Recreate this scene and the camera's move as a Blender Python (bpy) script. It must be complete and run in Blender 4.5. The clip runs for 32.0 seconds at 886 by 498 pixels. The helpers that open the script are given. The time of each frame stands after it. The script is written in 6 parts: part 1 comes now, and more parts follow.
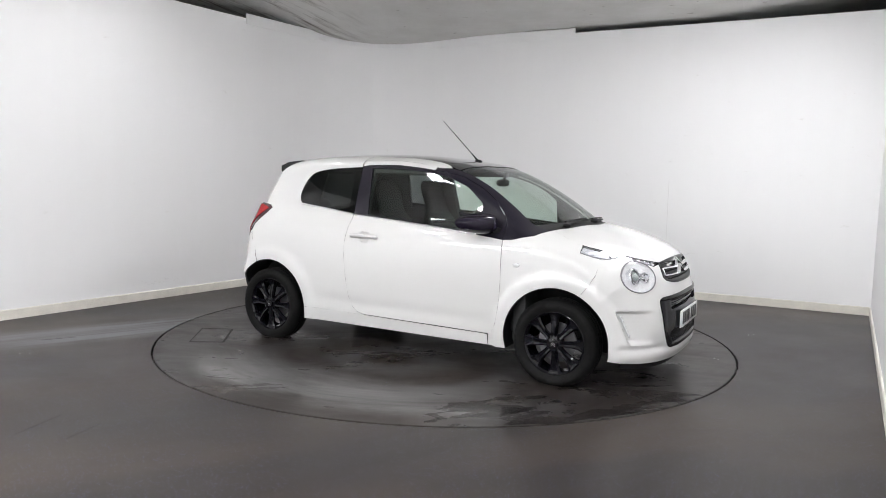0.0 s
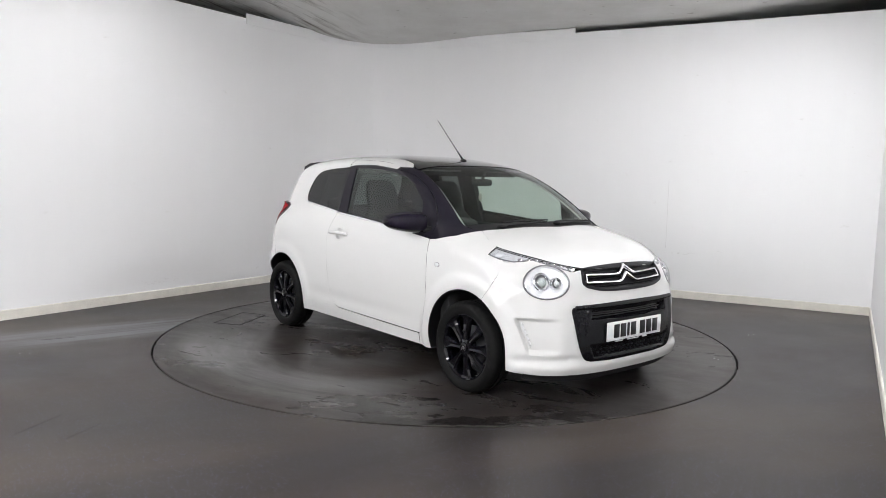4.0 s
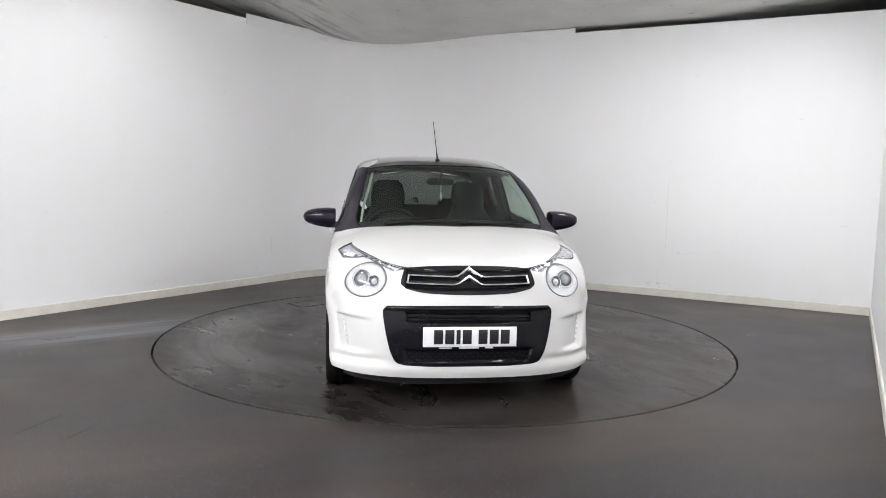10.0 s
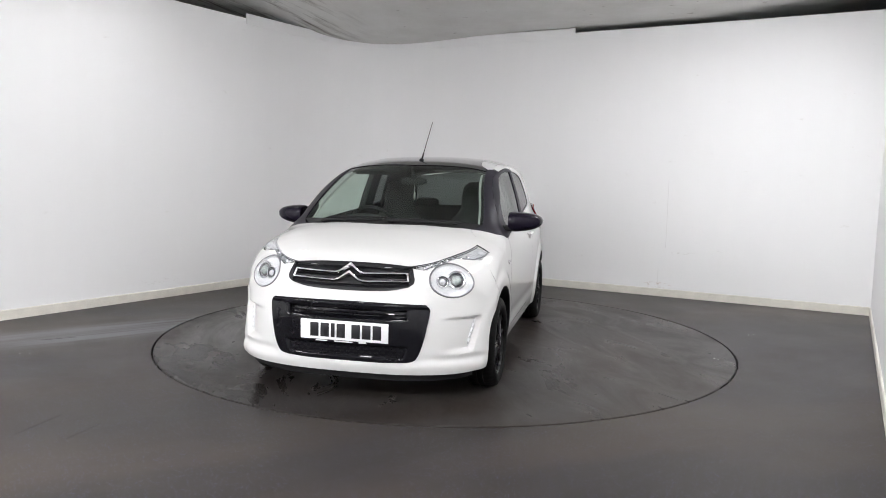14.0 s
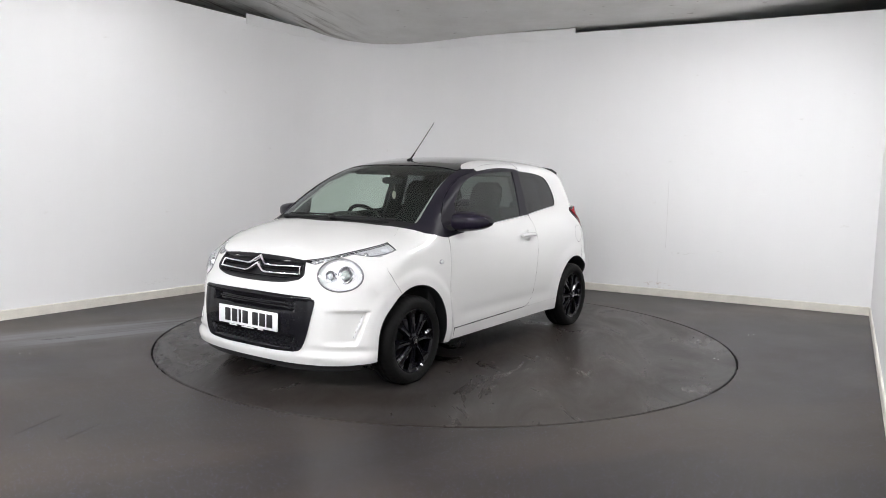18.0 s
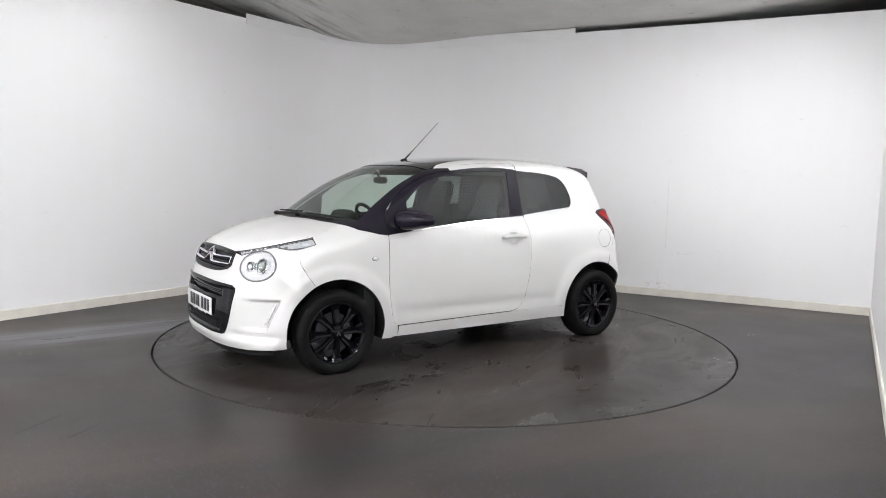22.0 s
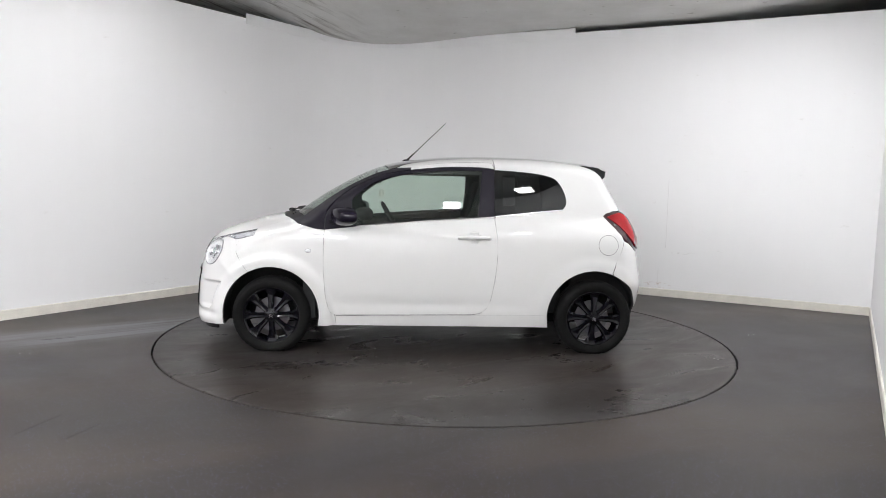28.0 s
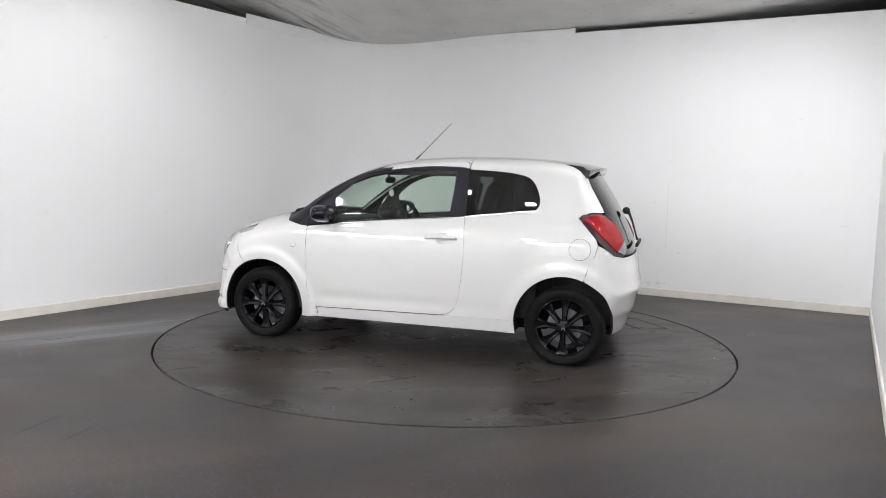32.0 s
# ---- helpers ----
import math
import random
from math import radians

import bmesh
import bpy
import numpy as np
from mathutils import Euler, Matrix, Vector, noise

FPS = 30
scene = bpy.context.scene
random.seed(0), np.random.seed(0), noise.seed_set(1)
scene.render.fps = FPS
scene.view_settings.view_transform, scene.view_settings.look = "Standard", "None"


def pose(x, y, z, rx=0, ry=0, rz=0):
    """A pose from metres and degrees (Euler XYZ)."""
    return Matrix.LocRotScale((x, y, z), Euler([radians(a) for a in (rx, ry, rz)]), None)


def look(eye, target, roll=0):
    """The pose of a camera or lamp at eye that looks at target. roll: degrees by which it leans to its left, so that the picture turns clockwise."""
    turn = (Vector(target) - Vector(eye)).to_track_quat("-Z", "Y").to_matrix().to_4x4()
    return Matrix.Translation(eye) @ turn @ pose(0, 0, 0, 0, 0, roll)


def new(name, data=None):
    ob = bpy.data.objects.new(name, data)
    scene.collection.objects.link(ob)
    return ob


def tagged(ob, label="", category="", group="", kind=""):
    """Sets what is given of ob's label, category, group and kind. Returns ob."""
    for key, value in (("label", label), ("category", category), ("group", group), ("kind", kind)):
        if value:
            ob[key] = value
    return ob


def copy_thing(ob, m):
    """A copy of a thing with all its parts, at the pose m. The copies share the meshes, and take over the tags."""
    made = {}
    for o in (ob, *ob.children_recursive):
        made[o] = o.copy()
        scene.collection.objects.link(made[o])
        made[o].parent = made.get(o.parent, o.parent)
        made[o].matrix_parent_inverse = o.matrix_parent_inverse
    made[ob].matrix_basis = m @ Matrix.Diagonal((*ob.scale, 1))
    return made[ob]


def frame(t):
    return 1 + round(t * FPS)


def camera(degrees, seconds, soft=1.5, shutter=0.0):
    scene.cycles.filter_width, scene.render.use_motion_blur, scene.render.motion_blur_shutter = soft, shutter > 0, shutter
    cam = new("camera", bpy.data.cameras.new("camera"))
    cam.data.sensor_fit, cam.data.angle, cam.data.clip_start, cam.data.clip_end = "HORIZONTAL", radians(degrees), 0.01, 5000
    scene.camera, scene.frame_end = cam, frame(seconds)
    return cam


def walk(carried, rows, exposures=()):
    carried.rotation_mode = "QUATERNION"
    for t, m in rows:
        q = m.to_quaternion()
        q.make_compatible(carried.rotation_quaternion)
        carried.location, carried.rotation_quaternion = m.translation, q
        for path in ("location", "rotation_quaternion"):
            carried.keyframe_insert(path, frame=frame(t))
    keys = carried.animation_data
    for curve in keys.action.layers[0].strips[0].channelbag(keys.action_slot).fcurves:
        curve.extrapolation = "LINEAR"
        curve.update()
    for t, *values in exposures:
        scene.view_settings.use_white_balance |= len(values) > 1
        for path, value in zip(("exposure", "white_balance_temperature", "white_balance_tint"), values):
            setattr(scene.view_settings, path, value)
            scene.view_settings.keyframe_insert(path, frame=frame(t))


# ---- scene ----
cam = camera(62.92, 32.0, soft=.9)
EYE = Vector((-0.0284, -5.8372, 1.2761))
_down = radians(5.6415)
VIEW = look(EYE, EYE + Vector((0, math.cos(_down), -math.sin(_down))), 1.2653)
walk(cam, [(0.0, VIEW), (32.0, VIEW)])

# ---- light: white painted room lit by ceiling panels, some of them added fill ----
world = bpy.data.worlds.new("world")
scene.world = world
world.use_nodes = True
world.node_tree.nodes["Background"].inputs[0].default_value = (.6, .65, .7, 1)
world.node_tree.nodes["Background"].inputs[1].default_value = .02
scene.view_settings.exposure = 0.0

# room axes: ALONG follows the long side walls, ACROSS points from the left-hand wall to the other
ALONG = Vector((.553, .833, 0))
ACROSS = Vector((.8835, -.468, 0))
CORNER = Vector((-1.095, 4.10, 0))         # where the long wall and the end wall would meet
WALL_TOP = 2.975


# ---- materials ----
def nodes_of(name):
    m = bpy.data.materials.new(name)
    m.use_nodes = True
    nt = m.node_tree
    return m, nt, nt.nodes["Principled BSDF"]


def put(nt, kind, **values):
    n = nt.nodes.new(kind)
    for key, value in values.items():
        if key in n.inputs:
            n.inputs[key].default_value = value
    return n


def paint(name, colour, rough=.5, metal=0.0, coat=0.0, vary=.06, scale=6.0, bump=0.0, bump_scale=200.0, ior=1.45, spread=.08, spec=.5):
    """A plain surface with two scales of variation in colour, sheen and relief."""
    m, nt, b = nodes_of(name)
    b.inputs["Metallic"].default_value = metal
    b.inputs["Coat Weight"].default_value = coat
    b.inputs["Coat Roughness"].default_value = .04
    b.inputs["Specular IOR Level"].default_value = spec
    if coat >= 1 and max(colour) < .06:
        b.inputs["Specular IOR Level"].default_value = .05
    b.inputs["IOR"].default_value = ior
    tc = put(nt, "ShaderNodeTexCoord")
    big = put(nt, "ShaderNodeTexNoise", Scale=scale, Detail=5.0)
    fine = put(nt, "ShaderNodeTexNoise", Scale=scale * 14, Detail=3.0)
    nt.links.new(tc.outputs["Object"], big.inputs["Vector"])
    nt.links.new(tc.outputs["Object"], fine.inputs["Vector"])
    add = put(nt, "ShaderNodeMath")
    add.operation = "ADD"
    nt.links.new(big.outputs["Fac"], add.inputs[0])
    nt.links.new(fine.outputs["Fac"], add.inputs[1])
    ramp = put(nt, "ShaderNodeValToRGB")
    lo = [max(0, c * (1 - vary)) for c in colour]
    hi = [min(1, c * (1 + vary)) for c in colour]
    ramp.color_ramp.elements[0].position, ramp.color_ramp.elements[0].color = .3, (*lo, 1)
    ramp.color_ramp.elements[1].position, ramp.color_ramp.elements[1].color = .7, (*hi, 1)
    half = put(nt, "ShaderNodeMath")
    half.operation = "MULTIPLY"
    half.inputs[1].default_value = .5
    nt.links.new(add.outputs[0], half.inputs[0])
    nt.links.new(half.outputs[0], ramp.inputs["Fac"])
    nt.links.new(ramp.outputs["Color"], b.inputs["Base Color"])
    mr = put(nt, "ShaderNodeMapRange")
    mr.inputs["To Min"].default_value, mr.inputs["To Max"].default_value = max(0, rough - spread), min(1, rough + spread)
    nt.links.new(half.outputs[0], mr.inputs["Value"])
    nt.links.new(mr.outputs["Result"], b.inputs["Roughness"])
    if bump:
        bn = put(nt, "ShaderNodeTexNoise", Scale=bump_scale, Detail=4.0)
        nt.links.new(tc.outputs["Object"], bn.inputs["Vector"])
        bp = put(nt, "ShaderNodeBump", Strength=bump, Distance=.002)
        nt.links.new(bn.outputs["Fac"], bp.inputs["Height"])
        nt.links.new(bp.outputs["Normal"], b.inputs["Normal"])
    return m


def glass(name, tint, rough=0.0, mirror=.10):
    """Thin car glass: see-through with a tint, and a mirror sheen that grows at grazing angles."""
    m, nt, b = nodes_of(name)
    nt.nodes.remove(b)
    out = nt.nodes["Material Output"]
    tr = put(nt, "ShaderNodeBsdfTransparent")
    tr.inputs[0].default_value = (*tint, 1)
    gl = put(nt, "ShaderNodeBsdfGlossy")
    gl.inputs["Roughness"].default_value = rough
    lw = put(nt, "ShaderNodeLayerWeight", Blend=.5)
    pw = put(nt, "ShaderNodeMath")
    pw.operation = "POWER"
    pw.inputs[1].default_value = 5.0
    nt.links.new(lw.outputs["Facing"], pw.inputs[0])
    fr = put(nt, "ShaderNodeMapRange")
    fr.inputs["To Min"].default_value = .06
    nt.links.new(pw.outputs[0], fr.inputs["Value"])
    mx = put(nt, "ShaderNodeMixShader")
    nt.links.new(fr.outputs[0], mx.inputs[0])
    nt.links.new(tr.outputs[0], mx.inputs[1])
    nt.links.new(gl.outputs[0], mx.inputs[2])
    nt.links.new(mx.outputs[0], out.inputs["Surface"])
    return m


def clear_film(name, tint):
    """The inner face of a pane: see-through only."""
    m, nt, b = nodes_of(name)
    nt.nodes.remove(b)
    tr = put(nt, "ShaderNodeBsdfTransparent")
    tr.inputs[0].default_value = (*tint, 1)
    nt.links.new(tr.outputs[0], nt.nodes["Material Output"].inputs["Surface"])
    return m


def glow(name, colour, strength):
    m, nt, b = nodes_of(name)
    b.inputs["Base Color"].default_value = (*colour, 1)
    b.inputs["Emission Color"].default_value = (*colour, 1)
    b.inputs["Emission Strength"].default_value = strength
    return m


def wall_paint():
    """White emulsion on board: faint roller marks, scuffs low down with their own shapes, hairline marks."""
    m, nt, b = nodes_of("wall_paint")
    tc = put(nt, "ShaderNodeTexCoord")
    big = put(nt, "ShaderNodeTexNoise", Scale=.9, Detail=4.0)
    roll = put(nt, "ShaderNodeMapping")
    roll.inputs["Scale"].default_value = (9, 9, .7)
    nt.links.new(tc.outputs["Object"], roll.inputs["Vector"])
    streak = put(nt, "ShaderNodeTexNoise", Scale=1.0, Detail=3.0)
    nt.links.new(roll.outputs[0], streak.inputs["Vector"])
    nt.links.new(tc.outputs["Object"], big.inputs["Vector"])
    mixv = put(nt, "ShaderNodeMath")
    mixv.operation = "ADD"
    nt.links.new(big.outputs["Fac"], mixv.inputs[0])
    nt.links.new(streak.outputs["Fac"], mixv.inputs[1])
    ramp = put(nt, "ShaderNodeValToRGB")
    ramp.color_ramp.elements[0].position, ramp.color_ramp.elements[0].color = .3, (.872, .873, .876, 1)
    ramp.color_ramp.elements[1].position, ramp.color_ramp.elements[1].color = 1.0, (.892, .893, .896, 1)
    hv = put(nt, "ShaderNodeMath")
    hv.operation = "MULTIPLY"
    hv.inputs[1].default_value = .62
    nt.links.new(mixv.outputs[0], hv.inputs[0])
    nt.links.new(hv.outputs[0], ramp.inputs["Fac"])
    # scuffs
    sc = put(nt, "ShaderNodeTexNoise", Scale=5.5, Detail=7.0)
    sc.inputs["Roughness"].default_value = .7
    scm = put(nt, "ShaderNodeMapping")
    scm.inputs["Scale"].default_value = (1, 1, 2.2)
    nt.links.new(tc.outputs["Object"], scm.inputs["Vector"])
    nt.links.new(scm.outputs[0], sc.inputs["Vector"])
    sr = put(nt, "ShaderNodeMapRange")
    sr.inputs["From Min"].default_value, sr.inputs["From Max"].default_value = .66, .74
    sr.inputs["To Max"].default_value = .35
    nt.links.new(sc.outputs["Fac"], sr.inputs["Value"])
    mx = put(nt, "ShaderNodeMix")
    mx.data_type = "RGBA"
    nt.links.new(sr.outputs["Result"], mx.inputs["Factor"])
    nt.links.new(ramp.outputs["Color"], mx.inputs["A"])
    mx.inputs["B"].default_value = (.60, .58, .55, 1)
    # rusty smear low on the end wall, left by something leaned there
    last = mx.outputs["Result"]
    for loc, size, tone, amount in (((2.38, 2.26, .12), (.24, .13, .055), (.42, .27, .17, 1), .75), ((2.62, 2.13, .50), (.30, .16, .022), (.55, .53, .50, 1), .55), ((-2.9, 1.38, .17), (.30, .42, .05), (.5, .49, .46, 1), .35)):
        km = put(nt, "ShaderNodeMapping")
        km.vector_type = "TEXTURE"
        km.inputs["Location"].default_value = loc
        km.inputs["Scale"].default_value = size
        nt.links.new(tc.outputs["Object"], km.inputs["Vector"])
        kl = put(nt, "ShaderNodeVectorMath")
        kl.operation = "LENGTH"
        nt.links.new(km.outputs[0], kl.inputs[0])
        kr = put(nt, "ShaderNodeMapRange")
        kr.inputs["From Min"].default_value, kr.inputs["From Max"].default_value = 1.0, .4
        nt.links.new(kl.outputs["Value"], kr.inputs["Value"])
        kn = put(nt, "ShaderNodeTexNoise", Scale=22.0, Detail=5.0, Roughness=.7)
        nt.links.new(scm.outputs[0], kn.inputs["Vector"])
        kt = put(nt, "ShaderNodeMapRange")
        kt.inputs["From Min"].default_value, kt.inputs["From Max"].default_value = .54, .70
        kt.inputs["To Max"].default_value = amount
        nt.links.new(kn.outputs["Fac"], kt.inputs["Value"])
        kx = put(nt, "ShaderNodeMath")
        kx.operation = "MULTIPLY"
        nt.links.new(kr.outputs["Result"], kx.inputs[0])
        nt.links.new(kt.outputs["Result"], kx.inputs[1])
        ko = put(nt, "ShaderNodeMix")
        ko.data_type = "RGBA"
        nt.links.new(kx.outputs[0], ko.inputs["Factor"])
        nt.links.new(last, ko.inputs["A"])
        ko.inputs["B"].default_value = tone
        last = ko.outputs["Result"]
    nt.links.new(last, b.inputs["Base Color"])
    b.inputs["Roughness"].default_value = .55
    bp = put(nt, "ShaderNodeBump", Strength=.12, Distance=.002)
    fine = put(nt, "ShaderNodeTexNoise", Scale=160.0, Detail=3.0)
    nt.links.new(tc.outputs["Object"], fine.inputs["Vector"])
    nt.links.new(fine.outputs["Fac"], bp.inputs["Height"])
    nt.links.new(bp.outputs["Normal"], b.inputs["Normal"])
    return m


def vinyl_floor(name, turning):
    """Dark safety vinyl: fine bright flecks, dusty brown drifts, wiped streaks that change the gloss."""
    m, nt, b = nodes_of(name)
    tc = put(nt, "ShaderNodeTexCoord")
    pos = tc.outputs["Object"]
    base = put(nt, "ShaderNodeTexNoise", Scale=1.1, Detail=6.0)
    base.inputs["Roughness"].default_value = .6
    nt.links.new(pos, base.inputs["Vector"])
    ramp = put(nt, "ShaderNodeValToRGB")
    ramp.color_ramp.elements[0].position, ramp.color_ramp.elements[0].color = .36, (.022, .0185, .017, 1)
    ramp.color_ramp.elements[1].position, ramp.color_ramp.elements[1].color = .66, (.030, .0255, .0235, 1)
    nt.links.new(base.outputs["Fac"], ramp.inputs["Fac"])
    # brown dust
    dn = put(nt, "ShaderNodeTexNoise", Scale=.55, Detail=5.0)
    dm = put(nt, "ShaderNodeMapping")
    dm.vector_type = "TEXTURE"
    dm.inputs["Location"].default_value = (3.1, 1.7, 0)
    dm.inputs["Rotation"].default_value = (0, 0, .30)
    dm.inputs["Scale"].default_value = (1.5, .5, 1)
    nt.links.new(pos, dm.inputs["Vector"])
    nt.links.new(dm.outputs[0], dn.inputs["Vector"])
    dr = put(nt, "ShaderNodeMapRange")
    dr.inputs["From Min"].default_value, dr.inputs["From Max"].default_value = .42, .68
    dr.inputs["To Max"].default_value = .30 if turning else .75
    nt.links.new(dn.outputs["Fac"], dr.inputs["Value"])
    mx = put(nt, "ShaderNodeMix")
    mx.data_type = "RGBA"
    nt.links.new(dr.outputs["Result"], mx.inputs["Factor"])
    nt.links.new(ramp.outputs["Color"], mx.inputs["A"])
    mx.inputs["B"].default_value = (.066, .051, .040, 1)
    # flecks
    vo = put(nt, "ShaderNodeTexVoronoi", Scale=150.0)
    nt.links.new(pos, vo.inputs["Vector"])
    fl = put(nt, "ShaderNodeMapRange")
    fl.inputs["From Min"].default_value, fl.inputs["From Max"].default_value = .38, .24
    nt.links.new(vo.outputs["Distance"], fl.inputs["Value"])
    sep = put(nt, "ShaderNodeSeparateColor")
    nt.links.new(vo.outputs["Color"], sep.inputs[0])
    pick = put(nt, "ShaderNodeMath")
    pick.operation = "GREATER_THAN"
    pick.inputs[1].default_value = .992 if turning else .84
    nt.links.new(sep.outputs[0], pick.inputs[0])
    both = put(nt, "ShaderNodeMath")
    both.operation = "MULTIPLY"
    nt.links.new(fl.outputs["Result"], both.inputs[0])
    nt.links.new(pick.outputs[0], both.inputs[1])
    fc = put(nt, "ShaderNodeMix")
    fc.data_type = "RGBA"
    nt.links.new(sep.outputs[1], fc.inputs["Factor"])
    fc.inputs["A"].default_value = (.085, .09, .255, 1)
    fc.inputs["B"].default_value = (.185, .185, .25, 1)
    m2 = put(nt, "ShaderNodeMix")
    m2.data_type = "RGBA"
    nt.links.new(both.outputs[0], m2.inputs["Factor"])
    nt.links.new(mx.outputs["Result"], m2.inputs["A"])
    nt.links.new(fc.outputs["Result"], m2.inputs["B"])
    # wiped streaks: pale dried film
    wm = put(nt, "ShaderNodeMapping")
    wm.vector_type = "TEXTURE"
    if turning:
        wn = put(nt, "ShaderNodeTexWave", Scale=.55, Distortion=4.5, Detail=3.0)
        wn.inputs["Detail Scale"].default_value = 1.6
        wn.wave_type = "RINGS"
        wn.rings_direction = "Z"
        wm.inputs["Location"].default_value = (.1, -1.0, 0)
    else:
        wn = put(nt, "ShaderNodeTexNoise", Scale=1.0, Detail=6.0, Roughness=.62, Distortion=.5)
        wm.inputs["Rotation"].default_value = (0, 0, .62)
        wm.inputs["Scale"].default_value = (1.6, .13, 1)
    nt.links.new(pos, wm.inputs["Vector"])
    nt.links.new(wm.outputs[0], wn.inputs["Vector"])
    wr = put(nt, "ShaderNodeMapRange")
    wr.inputs["From Min"].default_value, wr.inputs["From Max"].default_value = (.25, 1.0) if turning else (.34, .58)
    wr.inputs["To Max"].default_value = .26 if turning else .95
    nt.links.new(wn.outputs["Fac"], wr.inputs["Value"])
    # the mopped places: a band beside the table, a swirl on it
    gp = put(nt, "ShaderNodeMapping")
    gp.vector_type = "TEXTURE"
    if turning:
        gp.inputs["Location"].default_value = (.3, -1.3, 0)
        gp.inputs["Scale"].default_value = (1.2, 1.1, 1)
    else:
        gp.inputs["Location"].default_value = (-2.75, -.23, 0)
        gp.inputs["Rotation"].default_value = (0, 0, .64)
        gp.inputs["Scale"].default_value = (1.9, .33, 1)
    nt.links.new(pos, gp.inputs["Vector"])
    ln = put(nt, "ShaderNodeVectorMath")
    ln.operation = "LENGTH"
    nt.links.new(gp.outputs[0], ln.inputs[0])
    gm = put(nt, "ShaderNodeMapRange")
    gm.inputs["From Min"].default_value, gm.inputs["From Max"].default_value = 1.1, .6
    gm.inputs["To Min"].default_value = .35 if turning else .04
    nt.links.new(ln.outputs["Value"], gm.inputs["Value"])
    wx = put(nt, "ShaderNodeMath")
    wx.operation = "MULTIPLY"
    nt.links.new(wr.outputs["Result"], wx.inputs[0])
    nt.links.new(gm.outputs["Result"], wx.inputs[1])
    m3 = put(nt, "ShaderNodeMix")
    m3.data_type = "RGBA"
    nt.links.new(wx.outputs[0], m3.inputs["Factor"])
    nt.links.new(m2.outputs["Result"], m3.inputs["A"])
    m3.inputs["B"].default_value = (.13, .134, .142, 1)
    last = m3.outputs["Result"]
    wet = None
    if turning:
        # pale dried arc left by a mop, following the rim for a fifth of the round
        rad = put(nt, "ShaderNodeVectorMath")
        rad.operation = "LENGTH"
        nt.links.new(pos, rad.inputs[0])
        ang = put(nt, "ShaderNodeTexGradient")
        ang.gradient_type = "RADIAL"
        nt.links.new(pos, ang.inputs["Vector"])
        polar = put(nt, "ShaderNodeCombineXYZ")
        for src, k, axis in ((rad.outputs["Value"], 5.5, "X"), (ang.outputs["Fac"], 9.0, "Y")):
            mu = put(nt, "ShaderNodeMath")
            mu.operation = "MULTIPLY"
            mu.inputs[1].default_value = k
            nt.links.new(src, mu.inputs[0])
            nt.links.new(mu.outputs[0], polar.inputs[axis])
        stroke = put(nt, "ShaderNodeTexNoise", Scale=1.0, Detail=6.0, Roughness=.62, Distortion=.7)
        nt.links.new(polar.outputs[0], stroke.inputs["Vector"])
        fac = None
        for src, pts in ((rad.outputs["Value"], ((1.38, 0), (1.72, .8), (1.95, 1), (2.12, 0))), (ang.outputs["Fac"], ((.14, 0), (.21, 1), (.30, .9), (.40, 0))), (stroke.outputs["Fac"], ((.34, 0), (.62, .95)))):
            fc2 = put(nt, "ShaderNodeFloatCurve")
            span = 2.5 if pts[0][0] > 1 else 1.0
            cv = fc2.mapping.curves[0]
            cv.points[0].location = (0, 0)
            cv.points[1].location = (1, pts[-1][1])
            for px_, py_ in pts:
                cv.points.new(px_ / span, py_).handle_type = "VECTOR"
            fc2.mapping.update()
            sc = put(nt, "ShaderNodeMath")
            sc.operation = "DIVIDE"
            sc.inputs[1].default_value = span
            nt.links.new(src, sc.inputs[0])
            nt.links.new(sc.outputs[0], fc2.inputs["Value"])
            if fac is None:
                fac = fc2.outputs[0]
            else:
                mu = put(nt, "ShaderNodeMath")
                mu.operation = "MULTIPLY"
                nt.links.new(fac, mu.inputs[0])
                nt.links.new(fc2.outputs[0], mu.inputs[1])
                fac = mu.outputs[0]
        m4 = put(nt, "ShaderNodeMix")
        m4.data_type = "RGBA"
        nt.links.new(fac, m4.inputs["Factor"])
        nt.links.new(last, m4.inputs["A"])
        m4.inputs["B"].default_value = (.19, .187, .184, 1)
        last = m4.outputs["Result"]
        # damp smears near the rim
        pm = put(nt, "ShaderNodeMapping")
        pm.vector_type = "TEXTURE"
        pm.inputs["Location"].default_value = (1.52, -1.26, 0)
        pm.inputs["Rotation"].default_value = (0, 0, .86)
        pm.inputs["Scale"].default_value = (1.0, .42, 1)
        nt.links.new(pos, pm.inputs["Vector"])
        pl = put(nt, "ShaderNodeVectorMath")
        pl.operation = "LENGTH"
        nt.links.new(pm.outputs[0], pl.inputs[0])
        pr = put(nt, "ShaderNodeMapRange")
        pr.inputs["From Min"].default_value, pr.inputs["From Max"].default_value = 1.1, .5
        nt.links.new(pl.outputs["Value"], pr.inputs["Value"])
        pn = put(nt, "ShaderNodeTexNoise", Scale=2.2, Detail=4.0, Distortion=1.2)
        nt.links.new(pm.outputs[0], pn.inputs["Vector"])
        pt = put(nt, "ShaderNodeMapRange")
        pt.inputs["From Min"].default_value, pt.inputs["From Max"].default_value = .36, .66
        nt.links.new(pn.outputs["Fac"], pt.inputs["Value"])
        px = put(nt, "ShaderNodeMath")
        px.operation = "MULTIPLY"
        nt.links.new(pr.outputs["Result"], px.inputs[0])
        nt.links.new(pt.outputs["Result"], px.inputs[1])
        m5 = put(nt, "ShaderNodeMix")
        m5.data_type = "RGBA"
        nt.links.new(px.outputs[0], m5.inputs["Factor"])
        nt.links.new(last, m5.inputs["A"])
